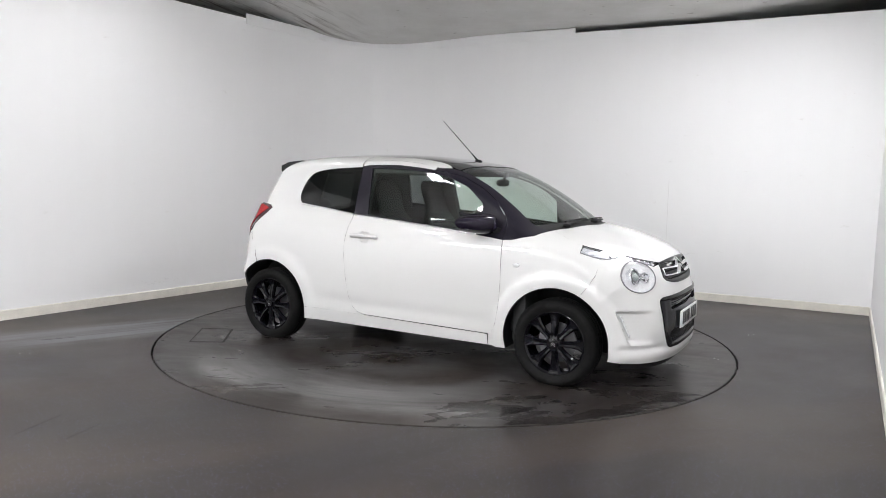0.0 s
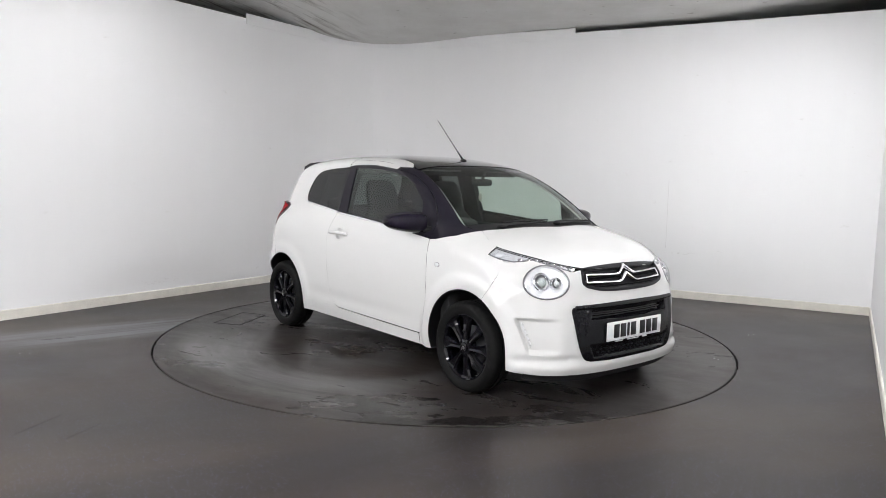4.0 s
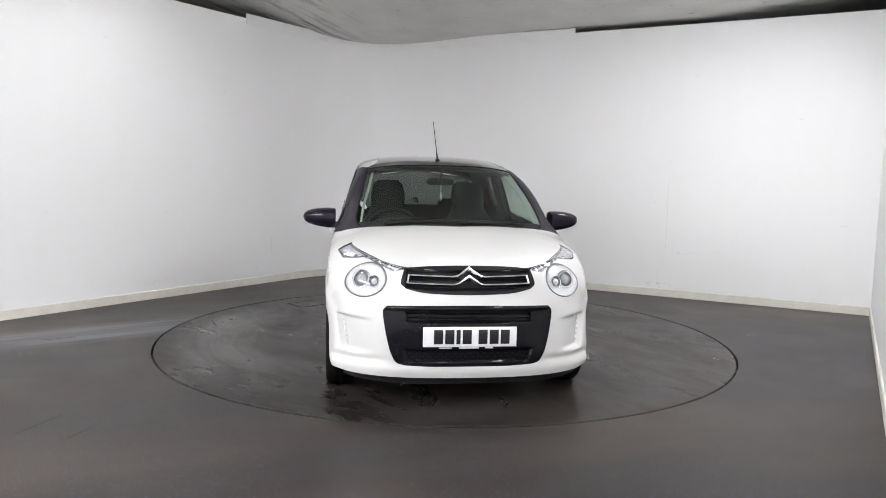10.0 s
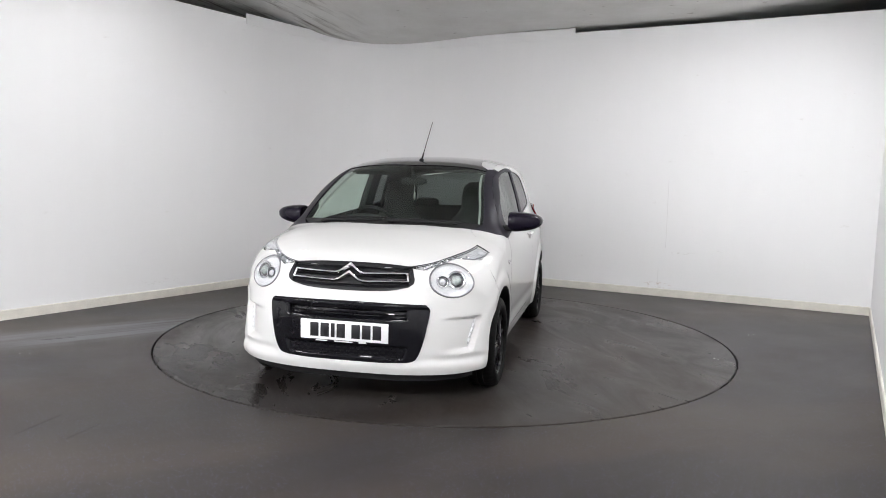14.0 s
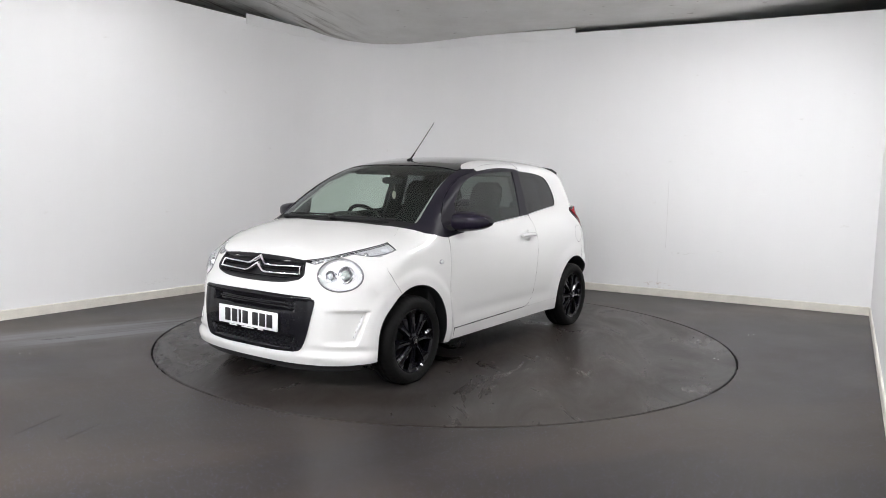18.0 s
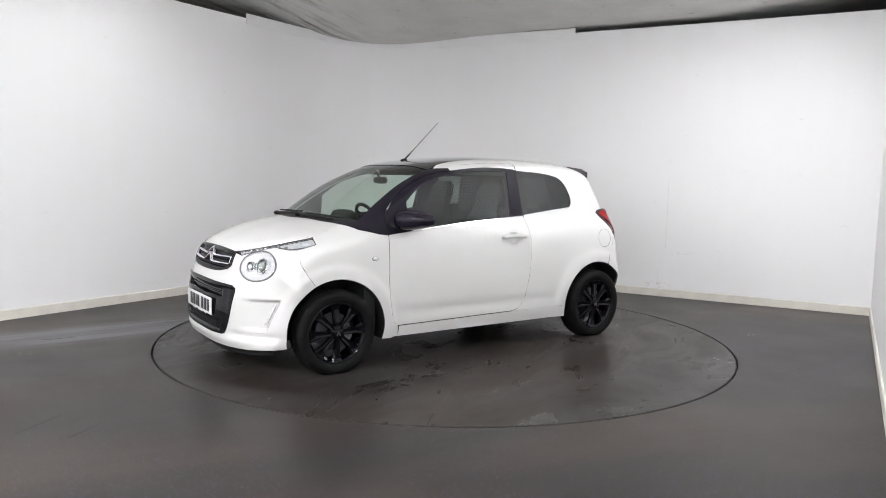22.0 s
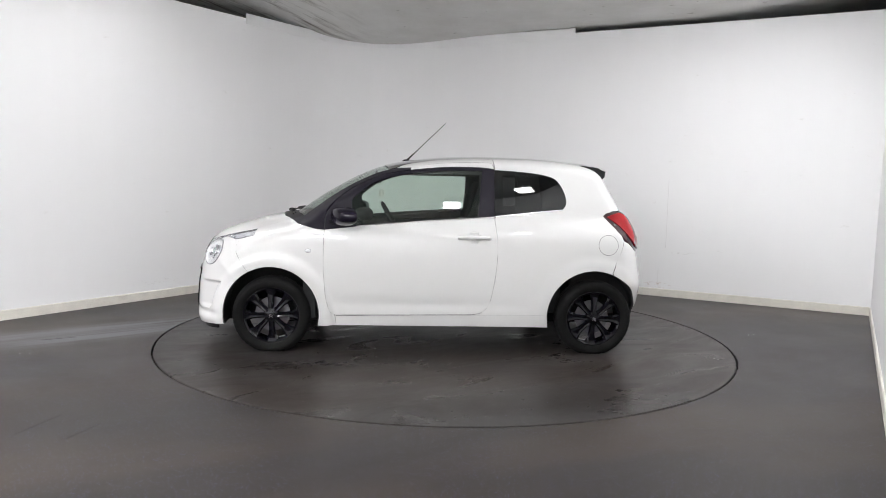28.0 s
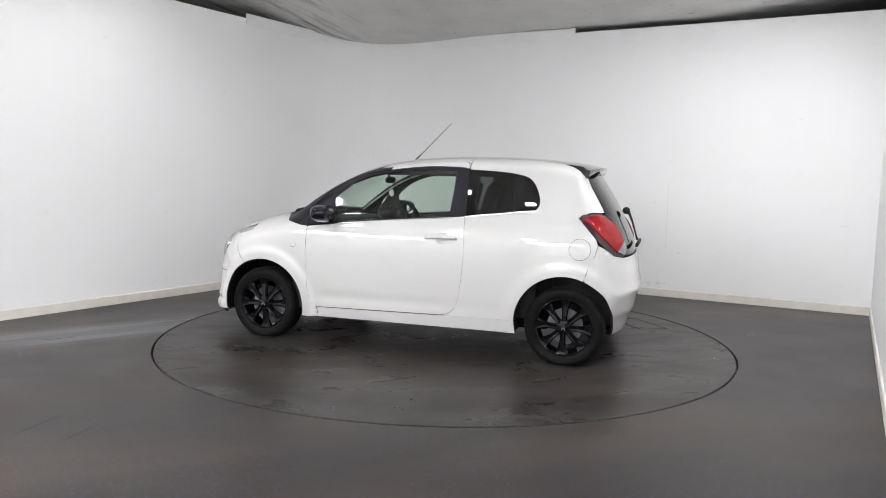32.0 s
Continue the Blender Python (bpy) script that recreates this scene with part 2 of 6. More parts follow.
        m5.inputs["B"].default_value = (.010, .0085, .0085, 1)
        last = m5.outputs["Result"]
        wet = put(nt, "ShaderNodeMapRange")
        wet.inputs["To Min"].default_value, wet.inputs["To Max"].default_value = 1.0, .6
        nt.links.new(px.outputs[0], wet.inputs["Value"])
    nt.links.new(last, b.inputs["Base Color"])
    rr = put(nt, "ShaderNodeMapRange")
    rr.inputs["From Min"].default_value, rr.inputs["From Max"].default_value = .35, .65
    rr.inputs["To Min"].default_value, rr.inputs["To Max"].default_value = (.24 if turning else .32), (.40 if turning else .40)
    if turning:
        # scuffed and mopped patches break up the gloss
        sm = put(nt, "ShaderNodeMapping")
        sm.vector_type = "TEXTURE"
        sm.inputs["Rotation"].default_value = (0, 0, .5)
        sm.inputs["Scale"].default_value = (.9, .38, 1)
        nt.links.new(pos, sm.inputs["Vector"])
        sn = put(nt, "ShaderNodeTexNoise", Scale=1.0, Detail=7.0, Roughness=.68, Distortion=.9)
        nt.links.new(sm.outputs[0], sn.inputs["Vector"])
        nt.links.new(sn.outputs["Fac"], rr.inputs["Value"])
    else:
        nt.links.new(base.outputs["Fac"], rr.inputs["Value"])
    if wet:
        wy = put(nt, "ShaderNodeMath")
        wy.operation = "MULTIPLY"
        nt.links.new(rr.outputs["Result"], wy.inputs[0])
        nt.links.new(wet.outputs["Result"], wy.inputs[1])
        nt.links.new(wy.outputs[0], b.inputs["Roughness"])
    else:
        nt.links.new(rr.outputs["Result"], b.inputs["Roughness"])
    b.inputs["Specular IOR Level"].default_value = .11 if turning else .13
    bp = put(nt, "ShaderNodeBump", Strength=.15, Distance=.001)
    fine = put(nt, "ShaderNodeTexNoise", Scale=240.0, Detail=2.0)
    nt.links.new(pos, fine.inputs["Vector"])
    nt.links.new(fine.outputs["Fac"], bp.inputs["Height"])
    nt.links.new(bp.outputs["Normal"], b.inputs["Normal"])
    return m


def concrete_ceiling():
    """Grey cast ceiling, blotched, with dark sooty streaks along the long wall."""
    m, nt, b = nodes_of("concrete_ceiling")
    tc = put(nt, "ShaderNodeTexCoord")
    pos = tc.outputs["Object"]
    n1 = put(nt, "ShaderNodeTexNoise", Scale=2.2, Detail=8.0)
    n1.inputs["Roughness"].default_value = .65
    nt.links.new(pos, n1.inputs["Vector"])
    ramp = put(nt, "ShaderNodeValToRGB")
    ramp.color_ramp.elements[0].position, ramp.color_ramp.elements[0].color = .3, (.66, .65, .625, 1)
    ramp.color_ramp.elements[1].position, ramp.color_ramp.elements[1].color = .7, (.76, .755, .74, 1)
    nt.links.new(n1.outputs["Fac"], ramp.inputs["Fac"])
    # specks and drips
    n2 = put(nt, "ShaderNodeTexNoise", Scale=9.0, Detail=4.0)
    nt.links.new(pos, n2.inputs["Vector"])
    r2 = put(nt, "ShaderNodeMapRange")
    r2.inputs["From Min"].default_value, r2.inputs["From Max"].default_value = .68, .75
    r2.inputs["To Max"].default_value = .5
    nt.links.new(n2.outputs["Fac"], r2.inputs["Value"])
    m1 = put(nt, "ShaderNodeMix")
    m1.data_type = "RGBA"
    nt.links.new(r2.outputs["Result"], m1.inputs["Factor"])
    nt.links.new(ramp.outputs["Color"], m1.inputs["A"])
    m1.inputs["B"].default_value = (.25, .23, .20, 1)
    sm = put(nt, "ShaderNodeMapping")
    sm.vector_type = "TEXTURE"
    sm.inputs["Rotation"].default_value = (0, 0, .985)
    sm.inputs["Scale"].default_value = (1.3, .16, 1)
    nt.links.new(pos, sm.inputs["Vector"])
    n3 = put(nt, "ShaderNodeTexNoise", Scale=1.0, Detail=6.0, Roughness=.65)
    nt.links.new(sm.outputs[0], n3.inputs["Vector"])
    r3 = put(nt, "ShaderNodeMapRange")
    r3.inputs["From Min"].default_value, r3.inputs["From Max"].default_value = .50, .66
    r3.inputs["To Max"].default_value = .8
    nt.links.new(n3.outputs["Fac"], r3.inputs["Value"])
    # the stained strip runs along the top of the long wall
    lm = put(nt, "ShaderNodeMapping")
    lm.vector_type = "TEXTURE"
    lm.inputs["Location"].default_value = (CORNER.x - 3 * ALONG.x, CORNER.y - 3 * ALONG.y, 0)
    lm.inputs["Rotation"].default_value = (0, 0, .985)
    lm.inputs["Scale"].default_value = (2.6, 1.1, 1)
    nt.links.new(pos, lm.inputs["Vector"])
    sx = put(nt, "ShaderNodeSeparateXYZ")
    nt.links.new(lm.outputs[0], sx.inputs[0])
    fx = put(nt, "ShaderNodeCombineXYZ")
    nt.links.new(sx.outputs[0], fx.inputs[0])
    nt.links.new(sx.outputs[1], fx.inputs[1])
    ll = put(nt, "ShaderNodeVectorMath")
    ll.operation = "LENGTH"
    nt.links.new(fx.outputs[0], ll.inputs[0])
    lr = put(nt, "ShaderNodeMapRange")
    lr.inputs["From Min"].default_value, lr.inputs["From Max"].default_value = 1.1, .7
    nt.links.new(ll.outputs["Value"], lr.inputs["Value"])
    lx = put(nt, "ShaderNodeMath")
    lx.operation = "MULTIPLY"
    nt.links.new(r3.outputs["Result"], lx.inputs[0])
    nt.links.new(lr.outputs["Result"], lx.inputs[1])
    m4 = put(nt, "ShaderNodeMix")
    m4.data_type = "RGBA"
    nt.links.new(lx.outputs[0], m4.inputs["Factor"])
    nt.links.new(m1.outputs["Result"], m4.inputs["A"])
    m4.inputs["B"].default_value = (.10, .07, .05, 1)
    nt.links.new(m4.outputs["Result"], b.inputs["Base Color"])
    b.inputs["Roughness"].default_value = .85
    bp = put(nt, "ShaderNodeBump", Strength=.4, Distance=.01)
    nt.links.new(n1.outputs["Fac"], bp.inputs["Height"])
    nt.links.new(bp.outputs["Normal"], b.inputs["Normal"])
    return m


M_WALL = wall_paint()
M_FLOOR = vinyl_floor("vinyl_floor", False)
M_DISC = vinyl_floor("vinyl_disc", True)
M_CEIL = concrete_ceiling()
M_SKIRT = paint("cream_skirting", (.74, .715, .65), .5, vary=.12, scale=9)
M_DARK = paint("dark_void", (.03, .028, .027), .9)
# dark face of the added light-blocking walls
M_BLOCKER = paint("sooty_boards", (.10, .085, .08), .9, vary=.7, scale=3)
M_LAMP = glow("lamp_panel", (.985, .982, 1.0), 73.0)
# glow of the added fill panels
M_FILL = glow("bright_panel", (.985, .982, 1.0), 62.0)
M_FRAME = paint("lamp_frame", (.7, .7, .7), .4)

M_WHITE = paint("white_car_paint", (.655, .655, .645), .35, coat=1.0, vary=.006, scale=3, spread=.0)
M_NAVY = paint("dark_plum_wrap", (.012, .0105, .017), .42, vary=.15, scale=8, bump=.05, spec=.2)
M_GLOSSBLACK = paint("gloss_black", (.006, .006, .008), .16, coat=.35, vary=.2, spread=.03, spec=.05)
M_ROOF = paint("black_roof", (.012, .012, .014), .14, coat=1.0, vary=.2, spread=.04)
M_PLASTIC = paint("black_plastic", (.012, .012, .013), .6, vary=.2, scale=12, bump=.2, spec=.3)
M_INNER = paint("inner_trim", (.030, .031, .032), .6, vary=.2, scale=10, bump=.15, spec=.3)
M_PALE = paint("pillar_lining", (.42, .43, .41), .85, vary=.05)
M_HEAD = paint("dark_headlining", (.055, .055, .056), .9, vary=.12)
M_RUBBER = paint("tyre_rubber", (.007, .007, .007), .62, vary=.25, scale=20, bump=.25, spec=.12)
M_RIM = paint("black_alloy", (.003, .003, .005), .08, coat=.5, vary=.2, spread=.04, spec=.05)
M_CHROME = paint("chrome", (.80, .80, .82), .20, metal=1.0, vary=.04, spread=.04)
M_SILVER = paint("lamp_reflector", (.92, .92, .93), .20, metal=.4, vary=.10, scale=34, bump=.5, bump_scale=45)
M_STEEL = paint("brake_steel", (.20, .20, .21), .38, metal=1.0, vary=.15)
M_RED = paint("red_lens", (.30, .002, .006), .13, coat=.1, spec=.3, vary=.12, spread=.04)
M_SMOKE = paint("smoked_lens", (.05, .02, .025), .12, coat=1.0)
M_CLEARLENS = paint("clear_lamp_lens", (.72, .73, .74), .15, coat=1.0, vary=.15, scale=25)
M_PLATE = paint("plate_white", (.86, .87, .88), .3, coat=.5, vary=.03)
M_INK = paint("plate_black", (.012, .012, .014), .35)
M_FABRIC = paint("seat_fabric", (.026, .027, .027), .95, vary=.3, scale=6, spec=.08)
G_INNER = clear_film("pane_inner_face", (.99, .995, .99))
G_CLEAR = glass("clear_glass", (.79, .88, .825))
G_TINT = glass("privacy_glass", (.175, .185, .19))
G_HATCH = glass("tailgate_glass", (0.143, 0.157, 0.154))
G_LENS = glass("lamp_glass", (.93, .94, .95))
M_GRILLEFACE = paint("grille_face", (.007, .007, .009), .38, vary=.2, spec=.25)
M_GRILLE = paint("grille_black", (.004, .004, .005), .6, vary=.2, spec=.1)


# ---- mesh helpers ----
def bm_mesh(name, bm, mats, smooth=True, angle=None):
    me = bpy.data.meshes.new(name)
    bm.normal_update()
    bm.to_mesh(me)
    bm.free()
    for m in (mats if isinstance(mats, (list, tuple)) else [mats]):
        me.materials.append(m)
    if smooth:
        me.polygons.foreach_set("use_smooth", [True] * len(me.polygons))
        if angle:
            me.set_sharp_from_angle(angle=radians(angle))
    return me


def part(name, bm, mats, parent=None, label="", smooth=True, angle=35):
    ob = new(name, bm_mesh(name, bm, mats, smooth, angle))
    if parent:
        ob.parent = parent
    if label:
        ob["label"] = label
    return ob


def box(bm, lo, hi, m=None, bevel=0.0):
    r = bmesh.ops.create_cube(bm, size=1)
    vs = r["verts"]
    s = Vector(hi) - Vector(lo)
    c = (Vector(hi) + Vector(lo)) / 2
    for v in vs:
        v.co = Vector((v.co.x * s.x, v.co.y * s.y, v.co.z * s.z)) + c
    if bevel:
        es = list({e for v in vs for e in v.link_edges})
        out = bmesh.ops.bevel(bm, geom=es, offset=bevel, segments=2, affect="EDGES", profile=.5)
        vs = list({v for f in out["faces"] for v in f.verts} | {v for v in vs if v.is_valid})
    if m:
        bmesh.ops.transform(bm, matrix=m, verts=vs)
    return vs


def tube(bm, pts, radius, sides=8, caps=True):
    """A round bar along points; radius may be a list."""
    pts = [Vector(p) for p in pts]
    rs = radius if isinstance(radius, (list, tuple)) else [radius] * len(pts)
    rings = []
    up = Vector((0, 0, 1))
    for i, p in enumerate(pts):
        d = (pts[min(i + 1, len(pts) - 1)] - pts[max(i - 1, 0)]).normalized()
        ref = up if abs(d.dot(up)) < .95 else Vector((1, 0, 0))
        a = d.cross(ref).normalized()
        b = a.cross(d).normalized()
        rings.append([bm.verts.new(p + rs[i] * (math.cos(k * 2 * math.pi / sides) * a + math.sin(k * 2 * math.pi / sides) * b)) for k in range(sides)])
    for r0, r1 in zip(rings, rings[1:]):
        for k in range(sides):
            bm.faces.new((r0[k], r0[(k + 1) % sides], r1[(k + 1) % sides], r1[k]))
    if caps:
        bm.faces.new(rings[0][::-1])
        bm.faces.new(rings[-1])


def lathe(bm, profile, axis_pose, sides=64, closed=False):
    """Turns (radius, along) pairs about the local z axis of a pose."""
    rings = []
    for r, h in profile:
        rings.append([bm.verts.new(axis_pose @ Vector((r * math.cos(k * 2 * math.pi / sides), r * math.sin(k * 2 * math.pi / sides), h))) for k in range(sides)])
    pairs = list(zip(rings, rings[1:])) + ([(rings[-1], rings[0])] if closed else [])
    for r0, r1 in pairs:
        for k in range(sides):
            bm.faces.new((r0[k], r0[(k + 1) % sides], r1[(k + 1) % sides], r1[k]))
    return rings


def blob(bm, centre, size, m=None, u=20, v=12, power=2.0):
    """A rounded pad: a superellipsoid."""
    def f(a, p):
        return math.copysign(abs(a) ** (2 / p), a)
    rows = []
    for j in range(1, v):
        t = -math.pi / 2 + math.pi * j / v
        rows.append([bm.verts.new((m or Matrix()) @ (Vector(centre) + Vector((size[0] * f(math.cos(t), power) * f(math.cos(k * 2 * math.pi / u), power),
                    size[1] * f(math.cos(t), power) * f(math.sin(k * 2 * math.pi / u), power), size[2] * f(math.sin(t), power))))) for k in range(u)])
    for r0, r1 in zip(rows, rows[1:]):
        for k in range(u):
            bm.faces.new((r0[k], r0[(k + 1) % u], r1[(k + 1) % u], r1[k]))
    bm.faces.new(rows[0][::-1])
    bm.faces.new(rows[-1])


# ---- the room ----
RADIUS = 2.233


def ring_floor():
    """The floor round the turntable: a sheet with a round hole that reaches past the walls."""
    bm = bmesh.new()
    n = 128
    rs = [RADIUS, RADIUS + .03, 2.6, 3.4, 5, 8, 14]
    rings = [[bm.verts.new((r * math.cos(k * 2 * math.pi / n), r * math.sin(k * 2 * math.pi / n), 0)) for k in range(n)] for r in rs]
    low = [bm.verts.new((RADIUS * math.cos(k * 2 * math.pi / n), RADIUS * math.sin(k * 2 * math.pi / n), -.06)) for k in range(n)]
    for r0, r1 in zip([low] + rings, rings):
        for k in range(n):
            bm.faces.new((r0[k], r1[k], r1[(k + 1) % n], r0[(k + 1) % n]))
    bmesh.ops.recalc_face_normals(bm, faces=bm.faces)
    ob = part("floor", bm, M_FLOOR, smooth=False)
    return tagged(ob, "dark grey speckled vinyl floor with dusty wiped streaks", "floor", kind="structure")


ring_floor()


def wall_line(name, pts, top, label, thick=.06, side=1):
    """An upright wall along points in plan; side: which way its thickness goes."""
    bm = bmesh.new()
    pts = [Vector((p[0], p[1], 0)) for p in pts]
    out = []
    for i, p in enumerate(pts):
        d = (pts[min(i + 1, len(pts) - 1)] - pts[max(i - 1, 0)]).normalized()
        out.append(p + side * thick * Vector((-d.y, d.x, 0)))
    tops = top if isinstance(top, list) else [top] * len(pts)
    rows = [[bm.verts.new((q.x, q.y, z)) for q, z in zip(line, zs)] for line, zs in ((pts, [-.02] * len(pts)), (pts, tops), (out, tops), (out, [-.02] * len(pts)))]
    for a, b in zip(rows, rows[1:]):
        for k in range(len(pts) - 1):
            bm.faces.new((a[k], a[k + 1], b[k + 1], b[k]))
    for k in (0, -1):
        bm.faces.new([r[k] for r in rows])
    bmesh.ops.recalc_face_normals(bm, faces=bm.faces)
    ob = part(name, bm, M_WALL, angle=40)
    return tagged(ob, label, "wall", kind="structure")


def at(a, b):
    """Plan position: a metres along the long wall from the corner towards the camera, b metres across."""
    return CORNER - a * ALONG + b * ACROSS


BEND = 1.45
_p0, _p1, _p2 = at(BEND, 0), at(0, 0), at(0, BEND)
CURVE = [((1 - t) ** 2 * _p0 + 2 * t * (1 - t) * _p1 + t * t * _p2) for t in np.linspace(0, 1, 25)]


M_BOUNCE = paint("pale_back_wall", (.68, .68, .69), .8, vary=.2, scale=2)
RIGHT_DIR = Vector((-.4876, -.873, 0))
RIGHT_CORNER = at(0, 6.034)
RIGHT_END = RIGHT_CORNER + 9.7 * RIGHT_DIR
LEFT_END = at(12.2, 0)
wall_line("wall_long", [LEFT_END] + CURVE[:13], WALL_TOP, "white painted board wall with a rounded corner", side=1)
wall_line("wall_end", CURVE[12:] + [RIGHT_CORNER], WALL_TOP, "white painted board wall with faint scuffs", side=1)
wall_line("wall_near", [RIGHT_CORNER, RIGHT_END], 3.3, "white painted wall beside the camera", side=1)
# unseen wall added behind the camera, pale to bounce fill light onto the car
wall_line("wall_back", [RIGHT_END, LEFT_END], 3.5, "plain pale wall closing the room", side=1).data.materials[0] = M_BOUNCE


def strip(name, pts, lo, hi, off, thick, mat, label, category):
    """A board fixed along a wall: it runs in plan, off the wall by its thickness."""
    bm = bmesh.new()
    pts = [Vector((p[0], p[1], 0)) for p in pts]
    ins = []
    for i, p in enumerate(pts):
        d = (pts[min(i + 1, len(pts) - 1)] - pts[max(i - 1, 0)]).normalized()
        ins.append(Vector((d.y, -d.x, 0)))
    prof = [(off, lo), (off + thick, lo), (off + thick, hi - .006), (off + thick - .006, hi), (off, hi)]
    rows = [[bm.verts.new((p.x + n.x * o, p.y + n.y * o, z)) for p, n in zip(pts, ins)] for o, z in prof]
    for a, b in zip(rows, rows[1:] + rows[:1]):
        for k in range(len(pts) - 1):
            bm.faces.new((a[k], a[k + 1], b[k + 1], b[k]))
    for k in (0, -1):
        bm.faces.new([r[k] for r in rows])
    bmesh.ops.recalc_face_normals(bm, faces=bm.faces)
    ob = part(name, bm, mat, angle=40)
    return tagged(ob, label, category, kind="structure")


strip("baseboard", [at(12.1, 0)] + CURVE + [RIGHT_CORNER - .012 * ACROSS], .0, .085, 0, .012, M_SKIRT, "cream painted skirting board, scuffed", "baseboard")
strip("baseboard", [RIGHT_CORNER + .02 * RIGHT_DIR, RIGHT_END - .05 * RIGHT_DIR], 0, .085, 0, .012, M_SKIRT, "cream painted skirting board, scuffed", "baseboard")
strip("trim", [at(2.10, 0)] + CURVE + [at(0, 2.88)], 2.915, 3.03, .002, .009, M_WALL, "white facing board along the wall's top edge", "trim")


def ceiling():
    """The cast ceiling, close over the rounded corner, rising away from it and running on past the wall tops."""
    bm = bmesh.new()
    na, nb = 60, 50
    grid = []
    for i in range(na + 1):
        a = -3.0 + 17.0 * i / na
        row = []
        for j in range(nb + 1):
            b = -3.0 + 13.0 * j / nb
            z = 3.036 + min(.42, .11 * max(0, a - .9) + .05 * max(0, -b - .3)) + .085 * max(0, b - 4.3) - .085 * math.exp(-((a - .25) ** 2 + (b - .25) ** 2) / 1.0)
            p = at(a, b)
            row.append(bm.verts.new((p.x, p.y, z)))
        grid.append(row)
    for i in range(na):
        for j in range(nb):
            bm.faces.new((grid[i][j], grid[i + 1][j], grid[i + 1][j + 1], grid[i][j + 1]))
    r = bmesh.ops.extrude_face_region(bm, geom=list(bm.faces))
    for v in r["geom"]:
        if isinstance(v, bmesh.types.BMVert):
            v.co.z += .2
    bmesh.ops.recalc_face_normals(bm, faces=bm.faces)
    ob = part("ceiling", bm, M_CEIL)
    return tagged(ob, "grey stained concrete ceiling, uneven", "ceiling", kind="structure")


ceiling()


def shell():
    """Dark walls added behind the boards to block light from outside."""
    for name, a0, b0, a1, b1 in (("wall_outer_long", 14, -2.6, -2.6, -2.6), ("wall_outer_end", -2.6, -2.6, -2.6, 9), ("wall_outer_near", -2.6, 9, 14, 9), ("wall_outer_back", 14, 9, 14, -2.6)):
        ob = wall_line(name, [at(a0, b0), at(a1, b1)], 4.0, "dark unlit outer wall of the hall", side=1)
        ob.data.materials[0] = M_BLOCKER


shell()


def ceiling_lamp(x, y, turn, long, wide, glow_mat, label):
    """A flat lit panel on thin hangers, its face at the height of the wall tops."""
    top = tagged(new("ceiling_lamp"), label, "ceiling lamp", group="lit ceiling lamps")
    top.matrix_basis = pose(x, y, 2.99, 0, 0, turn)
    bm = bmesh.new()
    box(bm, (-long - .015, -wide - .015, .034), (long + .015, wide + .015, .064), bevel=.006)
    part("frame", bm, M_FRAME, top)
    bm = bmesh.new()
    box(bm, (-long, -wide, .0), (long, wide, .032), bevel=.012)
    part("diffuser", bm, glow_mat, top)
    for dx in (-.7 * long, .7 * long):
        bm = bmesh.new()
        tube(bm, [(dx, 0, .064), (dx, 0, .58)], .006, 6)
        part("hanger", bm, M_FRAME, top)
    return top


# small square panels in a row round the turntable
LAMPS = [(-2.6, -1.9, -30), (-1.6, -2.85, -30), (-1.15, -4.0, -20), (2.2, -1.8, 30), (1.25, -3.0, 30), (.55, -4.25, 20)]
first = ceiling_lamp(*LAMPS[0], .10, .10, M_LAMP, "small square ceiling lamp with a lit diffuser")
for _x, _y, _r in LAMPS[1:]:
    copy_thing(first, pose(_x, _y, 2.99, 0, 0, _r))
# fill panels added to brighten walls and car: farther out, and banked behind the camera
ceiling_lamp(2.3, -.3, 30, .27, .27, M_FILL, "bright square ceiling panel with a lit diffuser")
ceiling_lamp(-2.3, .05, -30, .135, .135, M_FILL, "bright small ceiling panel with a lit diffuser")
first = ceiling_lamp(-5.2, -4.5, -30, .6, .3, M_FILL, "long bright ceiling panel with a lit diffuser")
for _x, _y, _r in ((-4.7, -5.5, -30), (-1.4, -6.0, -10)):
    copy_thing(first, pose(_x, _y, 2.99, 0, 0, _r))


